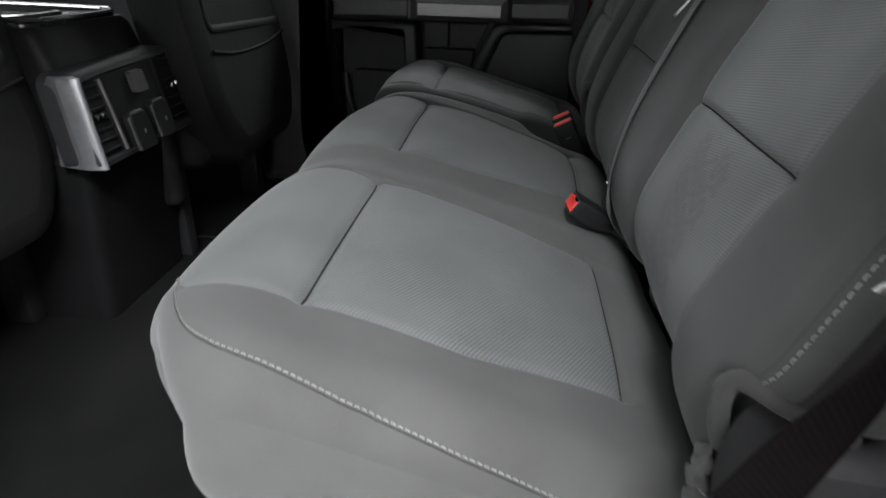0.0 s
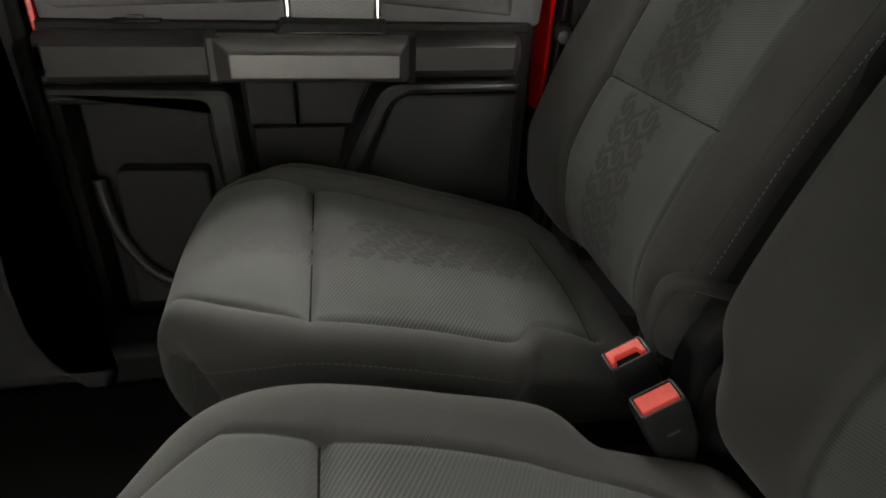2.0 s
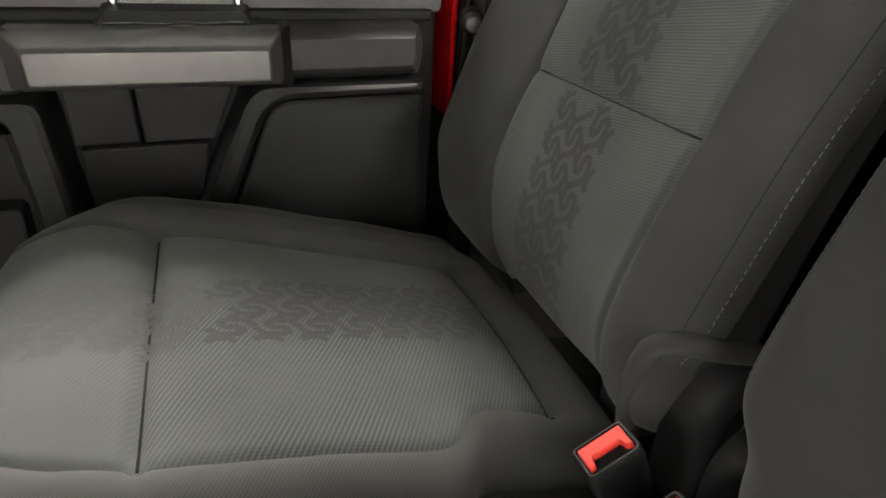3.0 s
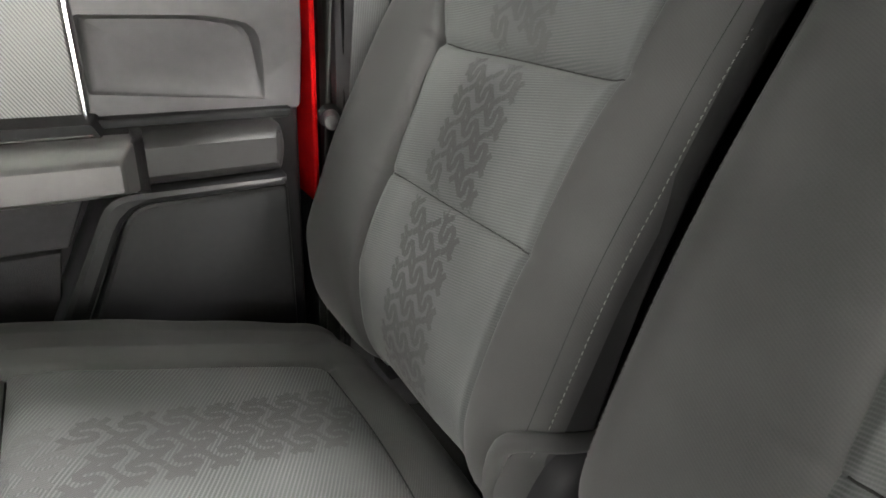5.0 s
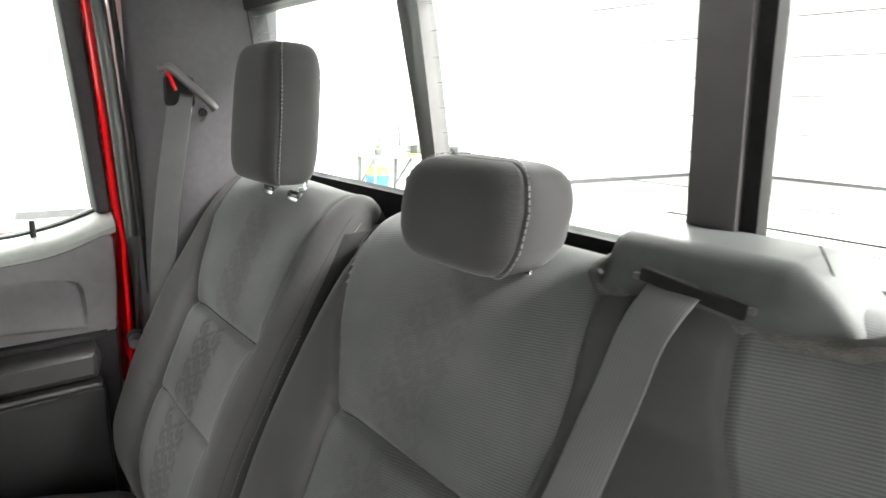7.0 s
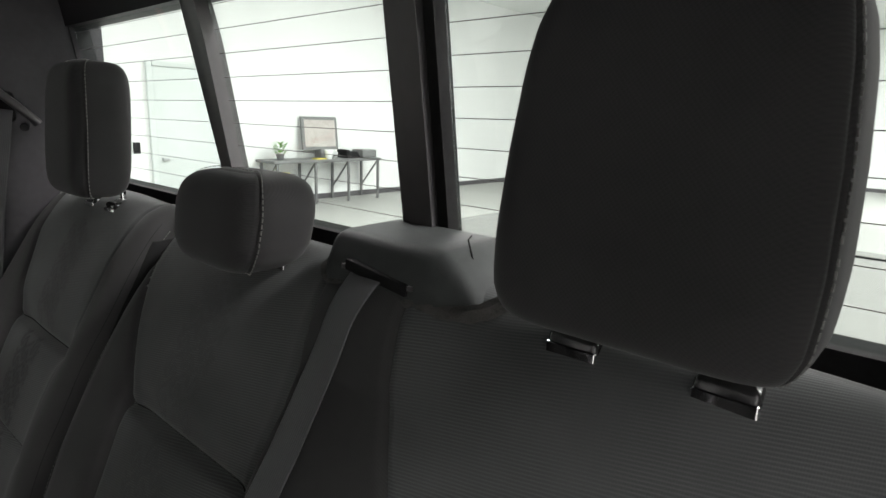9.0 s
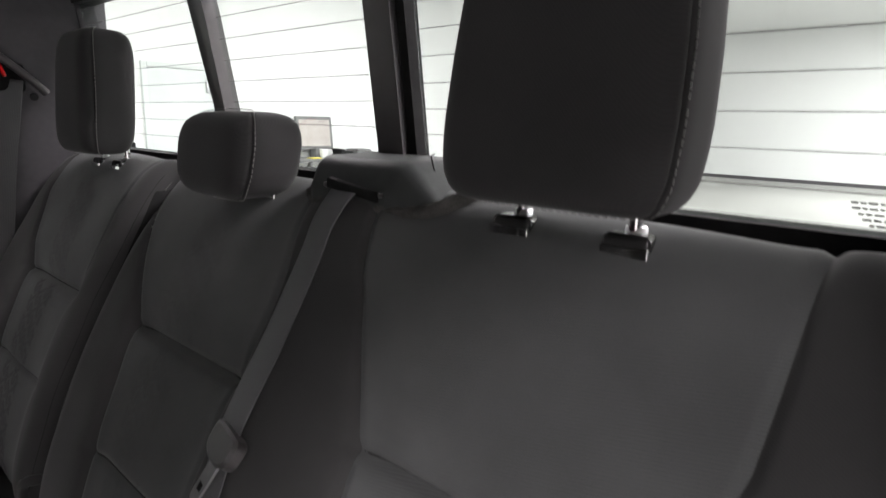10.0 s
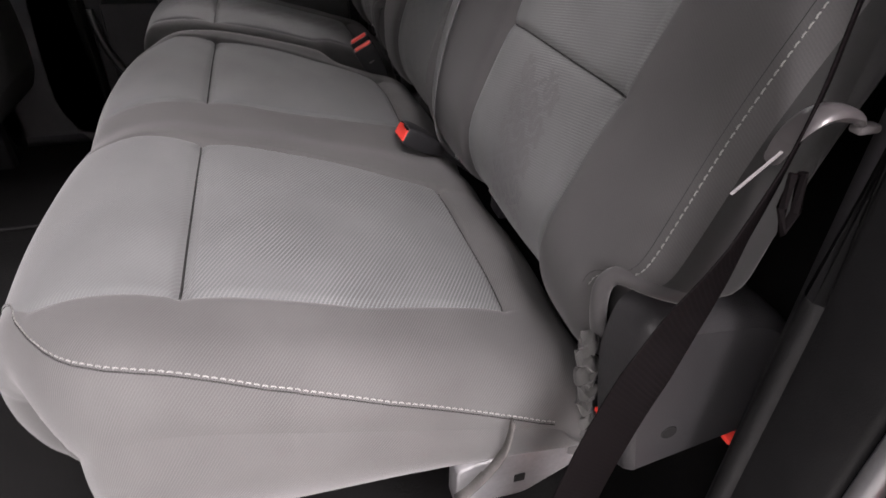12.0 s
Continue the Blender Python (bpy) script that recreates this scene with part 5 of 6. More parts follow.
# ---- belt buckles ----
def make_buckle(label, centre, width, axis, length, flip=1):
    """A belt buckle whose red-buttoned face is at centre, looking along axis; width is the face's long way."""
    w, n = Vector(width).normalized(), Vector(axis).normalized()
    t = n.cross(w)
    m = Matrix((w, t, n)).transposed().to_4x4()
    m.translation = Vector(centre)
    b = thing("belt_buckle", label, "seat belt buckle", "rear belt buckles", at=Vector(centre) - n * length)
    hw, ht = 0.0225, 0.0145
    rows = []
    for z, k, j in ((-length, 0.55, 0.50), (-length * 0.85, 0.72, 0.70), (-length * 0.55, 0.96, 0.98), (-0.012, 1.0, 1.02), (-0.002, 0.98, 0.98), (0.0, 0.93, 0.92), (0.0, 0.86, 0.80), (-0.004, 0.84, 0.77)):
        rows.append([(p[0], p[1], z) for p in rpoly([(-hw * k, -ht * j), (hw * k, -ht * j), (hw * k, ht * j), (-hw * k, ht * j)], 0.005)])
    part("housing", moved(loft(rows), m), PLASTIC, b, "black plastic housing")
    f = flip
    btn = [(-hw * 0.80, ht * 0.62 * f), (-hw * 0.80, -ht * 0.66 * f), (hw * 0.80, -ht * 0.66 * f), (hw * 0.80, ht * 0.62 * f), (hw * 0.56, ht * 0.50 * f), (hw * 0.50, ht * 0.05 * f), (-hw * 0.50, ht * 0.05 * f), (-hw * 0.56, ht * 0.50 * f)]
    btn = rpoly(btn, 0.0015, 2)
    part("button", moved(loft([[(p[0], p[1], z) for p in (btn if z < 0.002 else inset(btn, 0.0008))] for z in (-0.006, 0.0012, 0.0026)]), m), REDBUTTON, b, "red release button")
    part("slot", moved(rbox(-hw * 0.46, hw * 0.46, *sorted((ht * 0.14 * f, ht * 0.56 * f)), -0.006, -0.0032, 0.0005), m), RUBBER, b)
    part("rim", moved(loft([[(p[0] * q, p[1] * q, z) for p in rpoly([(-hw * 0.90, -ht * 0.86), (hw * 0.90, -ht * 0.86), (hw * 0.90, ht * 0.86), (-hw * 0.90, ht * 0.86)], 0.003)] for q, z in ((1.0, -0.003), (1.0, 0.0009), (0.95, 0.0009), (0.95, -0.003))], False, False), m), SATIN, b, "thin grey rim")
    return b, m


b1, m1 = make_buckle("black seat belt buckle with red button lying on cushion", (0.284, 0.394, 0.378), (0.10, -0.99, 0), (-0.85, -0.06, 0.50), 0.075, 1)
part("stalk", tube([(0.346, 0.392, 0.340), (0.380, 0.385, 0.318), (0.405, 0.38, 0.300)], 0.0075, 8), PLASTIC, b1, "black buckle stalk")
part("stalk_rivet", cylinder((0.366, 0.378, 0.338), (0.372, 0.376, 0.334), 0.006), STEEL, b1)
b3, m3 = make_buckle("black seat belt buckle with red button standing upright", (0.2945, 0.889, 0.388), (0.88, 0, 0.47), (-0.47, 0, 0.88), 0.095, -1)
b2, m2 = make_buckle("black seat belt buckle with red button standing upright", (0.2935, 0.826, 0.388), (0.88, 0, 0.47), (-0.47, 0, 0.88), 0.095, 1)
part("buckle_text", moved(rbox(-0.006, 0.006, -0.0152, -0.0146, -0.034, -0.031, 0.0003), m2), SATIN, b2)
part("stalk", tube([(0.338, 0.889, 0.305), (0.352, 0.889, 0.275)], 0.009, 8), PLASTIC, b3)
part("stalk", tube([(0.337, 0.826, 0.305), (0.352, 0.826, 0.275)], 0.009, 8), PLASTIC, b2)

# ---- child seat anchors in the bight ----
def make_anchor(y, label, length=0.05):
    a = thing("child_seat_anchor", label, "seat anchor", "child seat anchors", at=(0.378, y, 0.335))
    part("bar", tube([(0.392, y - length / 2, 0.322), (0.378, y - length / 2 + 0.004, 0.340), (0.377, y + length / 2 - 0.004, 0.342), (0.392, y + length / 2, 0.324)], 0.0022, 8), STEEL, a, "bright steel bar")
    part("clip", rbox(0.380, 0.402, y - length / 2 - 0.002, y + length / 2 + 0.002, 0.312, 0.336, 0.004), PLASTIC, a, "black clip")


make_anchor(1.215, "black and steel anchor tucked behind seat cushion", 0.045)
make_anchor(0.975, "thin bright steel anchor tucked behind seat cushion", 0.055)
make_anchor(-0.010, "thin bright steel anchor tucked behind seat cushion", 0.040)
make_anchor(0.235, "thin bright steel anchor tucked behind seat cushion", 0.035)

# ---- middle belt and its shelf cover ----
shelf = thing("belt_outlet_cover", "dark grey plastic belt outlet cover on backrest top", "belt cover", at=(0.63, 0.38, 0.91))
sec = rpoly([(0.572, 0.895), (0.573, 0.950), (0.588, 0.982), (0.676, 0.984), (0.676, 0.895)], [0.004, 0.006, 0.012, 0.006, 0.004], 5)
rows = []
for y, k, dz in ((0.470, 0.90, -0.016), (0.466, 0.97, -0.008), (0.458, 1.0, -0.004), (0.330, 1.0, -0.004), (0.322, 0.99, -0.006), (0.300, 0.97, -0.022), (0.272, 0.95, -0.052), (0.260, 0.94, -0.068)):
    rows.append([(0.625 + (p[0] - 0.625) * k, y, max(0.890, 0.895 + (p[1] - 0.895 + dz) if p[1] > 0.92 else p[1])) for p in sec])
part("shell", loft(rows), COVER, shelf)
# No opening is cut: a black slab gives the dark inside of the slot.
part("slot", moved(rbox(0.5695, 0.580, -0.043, 0.043, -0.006, 0.006, 0.0025), Matrix.Translation((0, 0.388, 0.9445)) @ Matrix.Rotation(radians(7), 4, "X")), RUBBER, shelf, "black slab standing for the shade in the belt slot")
part("slot_guide", rbox(0.5705, 0.576, 0.428, 0.437, 0.944, 0.949, 0.001), SATIN, shelf)
part("slot_guide", rbox(0.5705, 0.576, 0.339, 0.345, 0.940, 0.945, 0.001), SATIN, shelf)
part("parting_line", tube([(0.640, 0.3285, 0.9846), (0.628, 0.3225, 0.9832), (0.615, 0.300, 0.954), (0.602, 0.275, 0.924)], 0.0009, 5), RUBBER, shelf)
bm = tube(smooth_curve([(0.640, 0.488, 0.945), (0.605, 0.490, 0.936), (0.588, 0.482, 0.931), (0.579, 0.455, 0.926), (0.579, 0.390, 0.927), (0.579, 0.335, 0.928), (0.579, 0.300, 0.929), (0.582, 0.272, 0.935), (0.600, 0.252, 0.947), (0.640, 0.246, 0.957)], 0.006), 0.0075, 10)
for v in bm.verts:
    v.co += Vector((random.uniform(-1, 1), random.uniform(-1, 1), random.uniform(-1, 1))) * 0.0011
part("felt_edge", bm, FELT, shelf, "fuzzy grey felt edge")

belt = thing("middle_seat_belt", "dark grey webbing belt with steel tongue down backrest", "seat belt", at=(0.36, 0.395, 0.34))
path = [(0.578, 0.400, 0.945), (0.567, 0.402, 0.938)]
for z, y in ((0.895, 0.410), (0.86, 0.413), (0.78, 0.416), (0.69, 0.420), (0.60, 0.414), (0.50, 0.404), (0.42, 0.397), (0.37, 0.395)):
    path.append(tuple(wide_bpad.point(sb(z), y, 0.004 if z > 0.7 or z < 0.62 else 0.007)))
path.append((0.392, 0.394, 0.315))
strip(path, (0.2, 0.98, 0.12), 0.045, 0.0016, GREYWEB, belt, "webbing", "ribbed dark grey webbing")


def make_tongue(parent, centre, tip, across):
    """The plastic head of a belt tongue with its steel blade towards tip."""
    c, tipv = Vector(centre), Vector(tip)
    z = (tipv - c).normalized()
    x = Vector(across)
    x = (x - z * x.dot(z)).normalized()
    y = z.cross(x)
    m = Matrix((x, y, z)).transposed().to_4x4()
    m.translation = c
    head = rpoly([(-0.036, -0.017), (0.036, -0.017), (0.034, 0.012), (0.014, 0.020), (-0.014, 0.020), (-0.034, 0.012)], [0.012, 0.012, 0.01, 0.01, 0.01, 0.01], 4)
    part("tongue_head", moved(loft([[(p[0] * k, yy, p[1] * k) for p in head] for yy, k in ((-0.008, 0.80), (-0.0055, 0.97), (0.0055, 0.97), (0.008, 0.80))]), m), SATIN, parent, "grey plastic tongue head")
    ln = (tipv - c).length
    blade = rpoly([(-0.012, 0.010), (0.012, 0.010), (0.0105, ln), (-0.0105, ln)], [0.002, 0.002, 0.006, 0.006])
    hole = part("tongue_blade", moved(loft([[(p[0], yy, p[1]) for p in blade] for yy in (-0.0014, 0.0014)]), m), BRIGHTSTEEL, parent, "bright steel tongue")
    # Black block through the blade, in place of the shade in its hole.
    part("blade_hole", moved(rbox(-0.005, 0.005, -0.0018, 0.0018, ln - 0.020, ln - 0.012, 0.0005), m), RUBBER, hole)


make_tongue(belt, (0.421, 0.410, 0.690), (0.386, 0.418, 0.640), (0.3, 0.95, 0.1))

# ---- near outboard belt ----
nbelt = thing("outboard_seat_belt", "webbing belt with shade in its colour, hanging slack with its tongue", "seat belt", at=(0.33, -0.185, 0.05))
# The near belt's shaded face is painted into its near-black webbing.
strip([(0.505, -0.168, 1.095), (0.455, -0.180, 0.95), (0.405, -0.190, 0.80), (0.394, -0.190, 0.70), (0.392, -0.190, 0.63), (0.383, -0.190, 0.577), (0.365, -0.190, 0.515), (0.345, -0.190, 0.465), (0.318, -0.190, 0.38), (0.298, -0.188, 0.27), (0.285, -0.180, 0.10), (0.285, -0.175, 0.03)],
      [(0.91, 0.41, 0.0)] * 5 + [(0.80, 0.52, -0.15)] * 2 + [(0.74, 0.60, -0.28)] * 3 + [(0.8, 0.5, -0.3), (1, 0.2, -0.2)] + [(1, 0.0, -0.15)] * 8, 0.046, 0.0016, SHADED_WEB, nbelt, "webbing", "webbing darkened to carry its shade")
head = smooth_curve([(0.374, -0.190, 0.596), (0.379, -0.191, 0.609), (0.387, -0.192, 0.618), (0.399, -0.193, 0.622), (0.411, -0.193, 0.620), (0.420, -0.192, 0.617), (0.424, -0.192, 0.614)], 0.003)
rows = []
for i, p in enumerate(head):
    t = i / (len(head) - 1)
    k = 0.35 + 0.65 * math.sin(math.pi * min(1.0, 0.12 + 0.84 * t)) ** 0.6
    rows.append([(p[0] + 0.0055 * k * math.sin(a) * 0.4, p[1] + 0.009 * k * math.cos(a), p[2] + 0.0048 * k * math.sin(a)) for a in np.linspace(0, 2 * math.pi, 14, endpoint=False)])
tongue = part("tongue_head", loft(rows), SATIN, nbelt, "grey plastic tongue head")
w = Vector((0.68, 0.62, -0.38)).normalized() * 0.0115
a, b = Vector((0.379, -0.190, 0.599)), Vector((0.354, -0.190, 0.5755))
up = (b - a).cross(w).normalized() * 0.0009
part("tongue_blade", loft([[a + w + s, a - w + s, b - w * 0.75 + s, b + w * 0.75 + s] for s in (-up, up)]), SATIN, nbelt, "dull steel tongue")
part("tongue_stop", rbox(0.422, 0.438, -0.197, -0.188, 0.607, 0.6125, 0.002), SATIN, nbelt)
part("tongue_loop", tube([(0.392, -0.192, 0.585), (0.388, -0.196, 0.565), (0.393, -0.198, 0.548), (0.400, -0.196, 0.560), (0.398, -0.192, 0.585)], 0.003, 6), SHADED_WEB, nbelt)

# ---- far outboard belt and its guide ----
fbelt = thing("outboard_seat_belt", "dark grey webbing belt running down from pillar guide", "seat belt", at=(0.45, 1.40, 0.5))
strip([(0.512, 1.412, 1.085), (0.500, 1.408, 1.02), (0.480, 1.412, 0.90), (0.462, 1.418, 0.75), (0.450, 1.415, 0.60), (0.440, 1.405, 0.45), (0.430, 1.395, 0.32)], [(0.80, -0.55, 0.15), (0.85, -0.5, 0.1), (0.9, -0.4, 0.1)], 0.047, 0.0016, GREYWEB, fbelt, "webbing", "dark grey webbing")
guide = part("pillar_guide", tube(smooth_curve([(0.480, 1.424, 1.128), (0.492, 1.412, 1.132), (0.520, 1.402, 1.108), (0.556, 1.388, 1.072), (0.568, 1.388, 1.058)], 0.006), 0.0085, 10), SATIN, fbelt, "grey plastic pillar guide")
part("guide_slot", rbox(0.484, 0.540, 1.412, 1.432, 1.060, 1.118, 0.008), RUBBER, fbelt, "dark slot behind the guide")
part("red_tab", tube([(0.490, 1.414, 1.126), (0.496, 1.409, 1.108), (0.502, 1.409, 1.090)], 0.0038, 8), REDPAINT, fbelt, "red metal seen through the slot")
part("guide_bolt", cylinder((0.548, 1.402, 1.052), (0.545, 1.392, 1.050), 0.008), PLASTIC, fbelt)
bolt = thing("trim_bolt", "round steel striker bolt on rear door pillar", "bolt", at=(0.398, 1.41, 0.60))
part("bolt_head", cylinder((0.404, 1.430, 0.598), (0.396, 1.404, 0.597), 0.013, 0.011), SATIN, bolt)
part("bolt_washer", cylinder((0.408, 1.442, 0.599), (0.404, 1.430, 0.598), 0.018, 0.016), PLASTIC, bolt)

# ---- under the near end of the cushion ----
br = thing("seat_bracket", "bright steel bracket under seat cushion end", "bracket", at=(0.30, -0.10, 0.19))
part("plate", slab_y(rpoly([(0.225, 0.185), (0.225, 0.246), (0.300, 0.262), (0.362, 0.272), (0.368, 0.225), (0.300, 0.185)], 0.008), -0.085, -0.108, 0.003), BRIGHTSTEEL, br)
# The plate is not pierced; a black block gives the hole's shade.
part("bolt_hole", rbox(0.286, 0.298, -0.1088, -0.100, 0.208, 0.220, 0.001), RUBBER, br, "black block for the dark of a square hole")
loop = thing("release_strap", "grey fabric release strap looped under seat cushion", "strap", at=(0.23, -0.12, 0.25))
strip([(0.270, -0.122, 0.322), (0.262, -0.128, 0.290), (0.240, -0.132, 0.262), (0.222, -0.132, 0.244), (0.218, -0.128, 0.234), (0.230, -0.124, 0.234), (0.248, -0.120, 0.250)], (0.2, 1, 0.1), 0.011, 0.002, FELT, loop, "strap_band")

# gathered cover fabric at the cushion's end
rnd = random.Random(11)
rows = []
for i in range(40):
    t = i / 39
    z, x, y = 0.384 - 0.126 * t, 0.343 + 0.012 * t, -0.098 - 0.010 * t
    w = 0.0085 + 0.0022 * math.sin(41 * t) + 0.0014 * math.sin(83 * t + 1) + rnd.uniform(-0.0006, 0.0006)
    w *= 0.6 + 0.4 * math.sin(math.pi * min(1.0, 0.15 + t))
    sway = 0.0022 * math.sin(27 * t + 0.6)
    rows.append([(x + sway + w * math.cos(q), y + 1.2 * w * math.sin(q), z + 0.004 * math.sin(3 * q + 35 * t)) for q in np.linspace(0, 2 * math.pi, 14, endpoint=False)])
part("gathered_edge", loft(rows), BOLSTER, wide_cushion, "wrinkled gathered cover end")
tag = thing("fabric_tag", "small red fabric tag behind cushion end", "tag", at=(0.356, -0.112, 0.303))
part("tag_fold", rbox(0.357, 0.362, -0.118, -0.112, 0.300, 0.306, 0.0015), REDBUTTON, tag)
tab_ = thing("release_tab", "red plastic tab under the hinge cover", "tab", at=(0.48, -0.165, 0.285))
part("tab_body", rbox(0.470, 0.490, -0.168, -0.150, 0.280, 0.287, 0.002), REDBUTTON, tab_)

# ---- floor mat ----
mat_ = thing("floor_mat", "black carpet floor mat lying flat on cab floor", "floor mat", at=(-0.4, 1.13, 0))
part("carpet_pad", loft([xy(rpoly([(-0.74, 0.905), (0.02, 0.905), (0.02, 1.36), (-0.74, 1.36)], 0.04), z) for z in (0.0005, 0.007)]), CARPET, mat_)
part("binding", tube([(-0.74, 0.905, 0.006), (0.02, 0.905, 0.006)], 0.004, 8), RUBBER, mat_, "bound edge")
mat2 = thing("floor_mat", "black carpet floor mat lying flat on cab floor", "floor mat", at=(-0.4, 0.3, 0))
part("carpet_pad", loft([xy(rpoly([(-0.74, -0.10), (0.02, -0.10), (0.02, 0.40), (-0.74, 0.40)], 0.04), z) for z in (0.0005, 0.007)]), CARPET, mat2)

# ---- front seats ----
def make_front_seat():
    s = thing("front_seat", "black front seat seen from behind with map pocket", "car seat", "front seats", at=(-0.5, C + 0.395, 0.0))
    o = rpoly([(0.860, 0.235), (1.200, 0.235), (1.285, 0.36), (1.292, 0.62), (1.270, 1.00), (1.190, 1.14), (0.870, 1.14), (0.795, 1.00), (0.772, 0.62), (0.778, 0.36)], [0.05, 0.05, 0.1, 0.1, 0.1, 0.08, 0.08, 0.1, 0.1, 0.1], 6)
    lean = lambda loop, x: [(x - 0.16 * (p[1] - 0.30), p[0], p[1]) for p in loop]
    part("back_shell", loft([lean(inset(o, 0.06), -0.60), lean(inset(o, 0.012), -0.575), lean(o, -0.54), lean(o, -0.485), lean(inset(o, 0.008), -0.463), lean(inset(o, 0.03), -0.450), lean(inset(o, 0.06), -0.446)]), SEATBACK, s, "black padded seat back")
    pk = rpoly([(0.842, 0.535), (1.238, 0.520), (1.225, 0.980), (0.850, 0.980)], [0.03, 0.03, 0.05, 0.05], 5)
    part("map_pocket", loft([lean(pk, -0.460), lean(pk, -0.4435), lean(inset(pk, 0.005), -0.4415), lean(inset(pk, 0.012), -0.4425), lean(inset(pk, 0.020), -0.448)]), SEATBACK, s, "framed map pocket")
    part("pocket_seam", tube(smooth_curve([(-0.474, 0.835, 0.500), (-0.474, 0.95, 0.482), (-0.474, 1.12, 0.482), (-0.472, 1.245, 0.500)], 0.02), 0.0035, 8), SEATBACK, s)
    part("seat_base", rbox(-1.02, -0.52, 0.80, 1.27, 0.22, 0.36, 0.05, 4), SEATBACK, s)
    part("side_shield", rbox(-1.00, -0.56, 0.735, 0.785, 0.16, 0.34, 0.022, 4), PLASTIC, s)
    for px, py in ((-0.62, 0.82), (-0.62, 1.25), (-0.95, 0.82), (-0.95, 1.25)):
        part("seat_foot", rbox(px - 0.03, px + 0.03, py - 0.02, py + 0.02, 0.0, 0.24, 0.008), PLASTIC, s)
    return s


front = make_front_seat()
copy_thing(front, Matrix.Translation(Vector(front.location) + Vector((-0.165, -0.765, 0.0))))

# ---- centre console ----
con = thing("centre_console", "black centre console with silver-edged rear air vents", "console", at=(-0.8, C, 0))
rows = []
for z, y0, y1, x1 in ((0.0, 0.500, 0.800, -0.610), (0.20, 0.496, 0.800, -0.590), (0.345, 0.490, 0.802, -0.570), (0.352, 0.500, 0.800, -0.576), (0.500, 0.505, 0.798, -0.600), (0.562, 0.512, 0.796, -0.622), (0.574, 0.518, 0.790, -0.632)):
    rows.append(xy(rpoly([(-1.45, y0), (x1, y0), (x1, y1), (-1.45, y1)], [0.02, 0.03, 0.03, 0.02], 5), z))
part("body", loft(rows), CONSOLEBLACK, con)
BX = -0.530
tilt = lambda loop, d: [(BX + d - 0.20 * (p[1] - 0.43), p[0], p[1]) for p in loop]
bz = rpoly([(0.462, 0.350), (0.812, 0.352), (0.800, 0.505), (0.785, 0.517), (0.705, 0.513), (0.560, 0.510), (0.480, 0.504)], [0.012, 0.016, 0.01, 0.01, 0.03, 0.03, 0.03], 5)
part("bezel", loft([tilt(bz, -0.075), tilt(bz, -0.008), tilt(inset(bz, 0.003), -0.003), tilt(inset(bz, 0.010), -0.002), tilt(inset(bz, 0.013), -0.010)]), TRIMDARK, con, "dark satin vent bezel")
rows = []
for t in np.linspace(0, 1, 9):
    # rounded silver cheek, turning from the face to the flank
    a = t * math.pi / 2
    lo_, hi_ = 0.472 - 0.012 * math.sin(a), 0.484 - 0.012 * math.sin(a)
    x = 0.003 - 0.036 * (1 - math.cos(a))
    rows.append([(BX + x + 0.016, lo_, 0.350), (BX + x - 0.010, hi_, 0.490), (BX + x - 0.014, hi_ + 0.006, 0.502), (BX + x - 0.030, hi_ + 0.010, 0.505), (BX + x - 0.040, hi_ + 0.010, 0.49), (BX + x - 0.040, lo_ + 0.010, 0.350)])
part("bezel_cheek", loft(rows), SILVER, con, "rounded silver cheek of the vent bezel")
part("control_panel", loft([tilt(rpoly([(0.545, 0.362), (0.712, 0.362), (0.706, 0.505), (0.556, 0.502)], 0.006), x) for x in (-0.020, -0.006)]), CONSOLEBLACK, con, "black panel between the vents")
for y0, y1, z0, z1 in ((0.474, 0.538, 0.366, 0.492), (0.724, 0.786, 0.372, 0.502)):
    vent = part("air_vent", loft([tilt(rpoly([(y0, z0), (y1, z0), (y1, z1), (y0, z1)], 0.008), x) for x in (-0.030, -0.0085)]), RUBBER, con, "air vent with dark slats")
    for i in range(7):
        z = z0 + (z1 - z0) * (i + 0.5) / 7
        x = BX - 0.003 - 0.20 * (z - 0.43)
        part("slat", rbox(x - 0.012, x, y0 + 0.004, y1 - 0.004, z - 0.0016, z + 0.0016, 0.0006, 2), RUBBER, vent)
    part("vent_rim", tube([(BX - 0.001 - 0.2 * (q[1] - 0.43), q[0], q[1]) for q in ((y1 + 0.004, z0), (y1 + 0.003, (z0 + z1) / 2), (y1, z1))], 0.0035, 8), SATIN, vent, "grey rim beside the vent")
    zm = (z0 + z1) / 2 + 0.006
    xm = BX - 0.20 * (zm - 0.43)
    part("vent_tab", rbox(xm - 0.008, xm + 0.005, (y0 + y1) / 2 - 0.013, (y0 + y1) / 2 - 0.003, zm - 0.006, zm + 0.006, 0.0015), CHROME, vent, "bright vent tab")
    part("vent_tab", rbox(xm - 0.008, xm + 0.005, (y0 + y1) / 2 + 0.001, (y0 + y1) / 2 + 0.010, zm - 0.005, zm + 0.007, 0.0015), CHROME, vent, "bright vent tab")
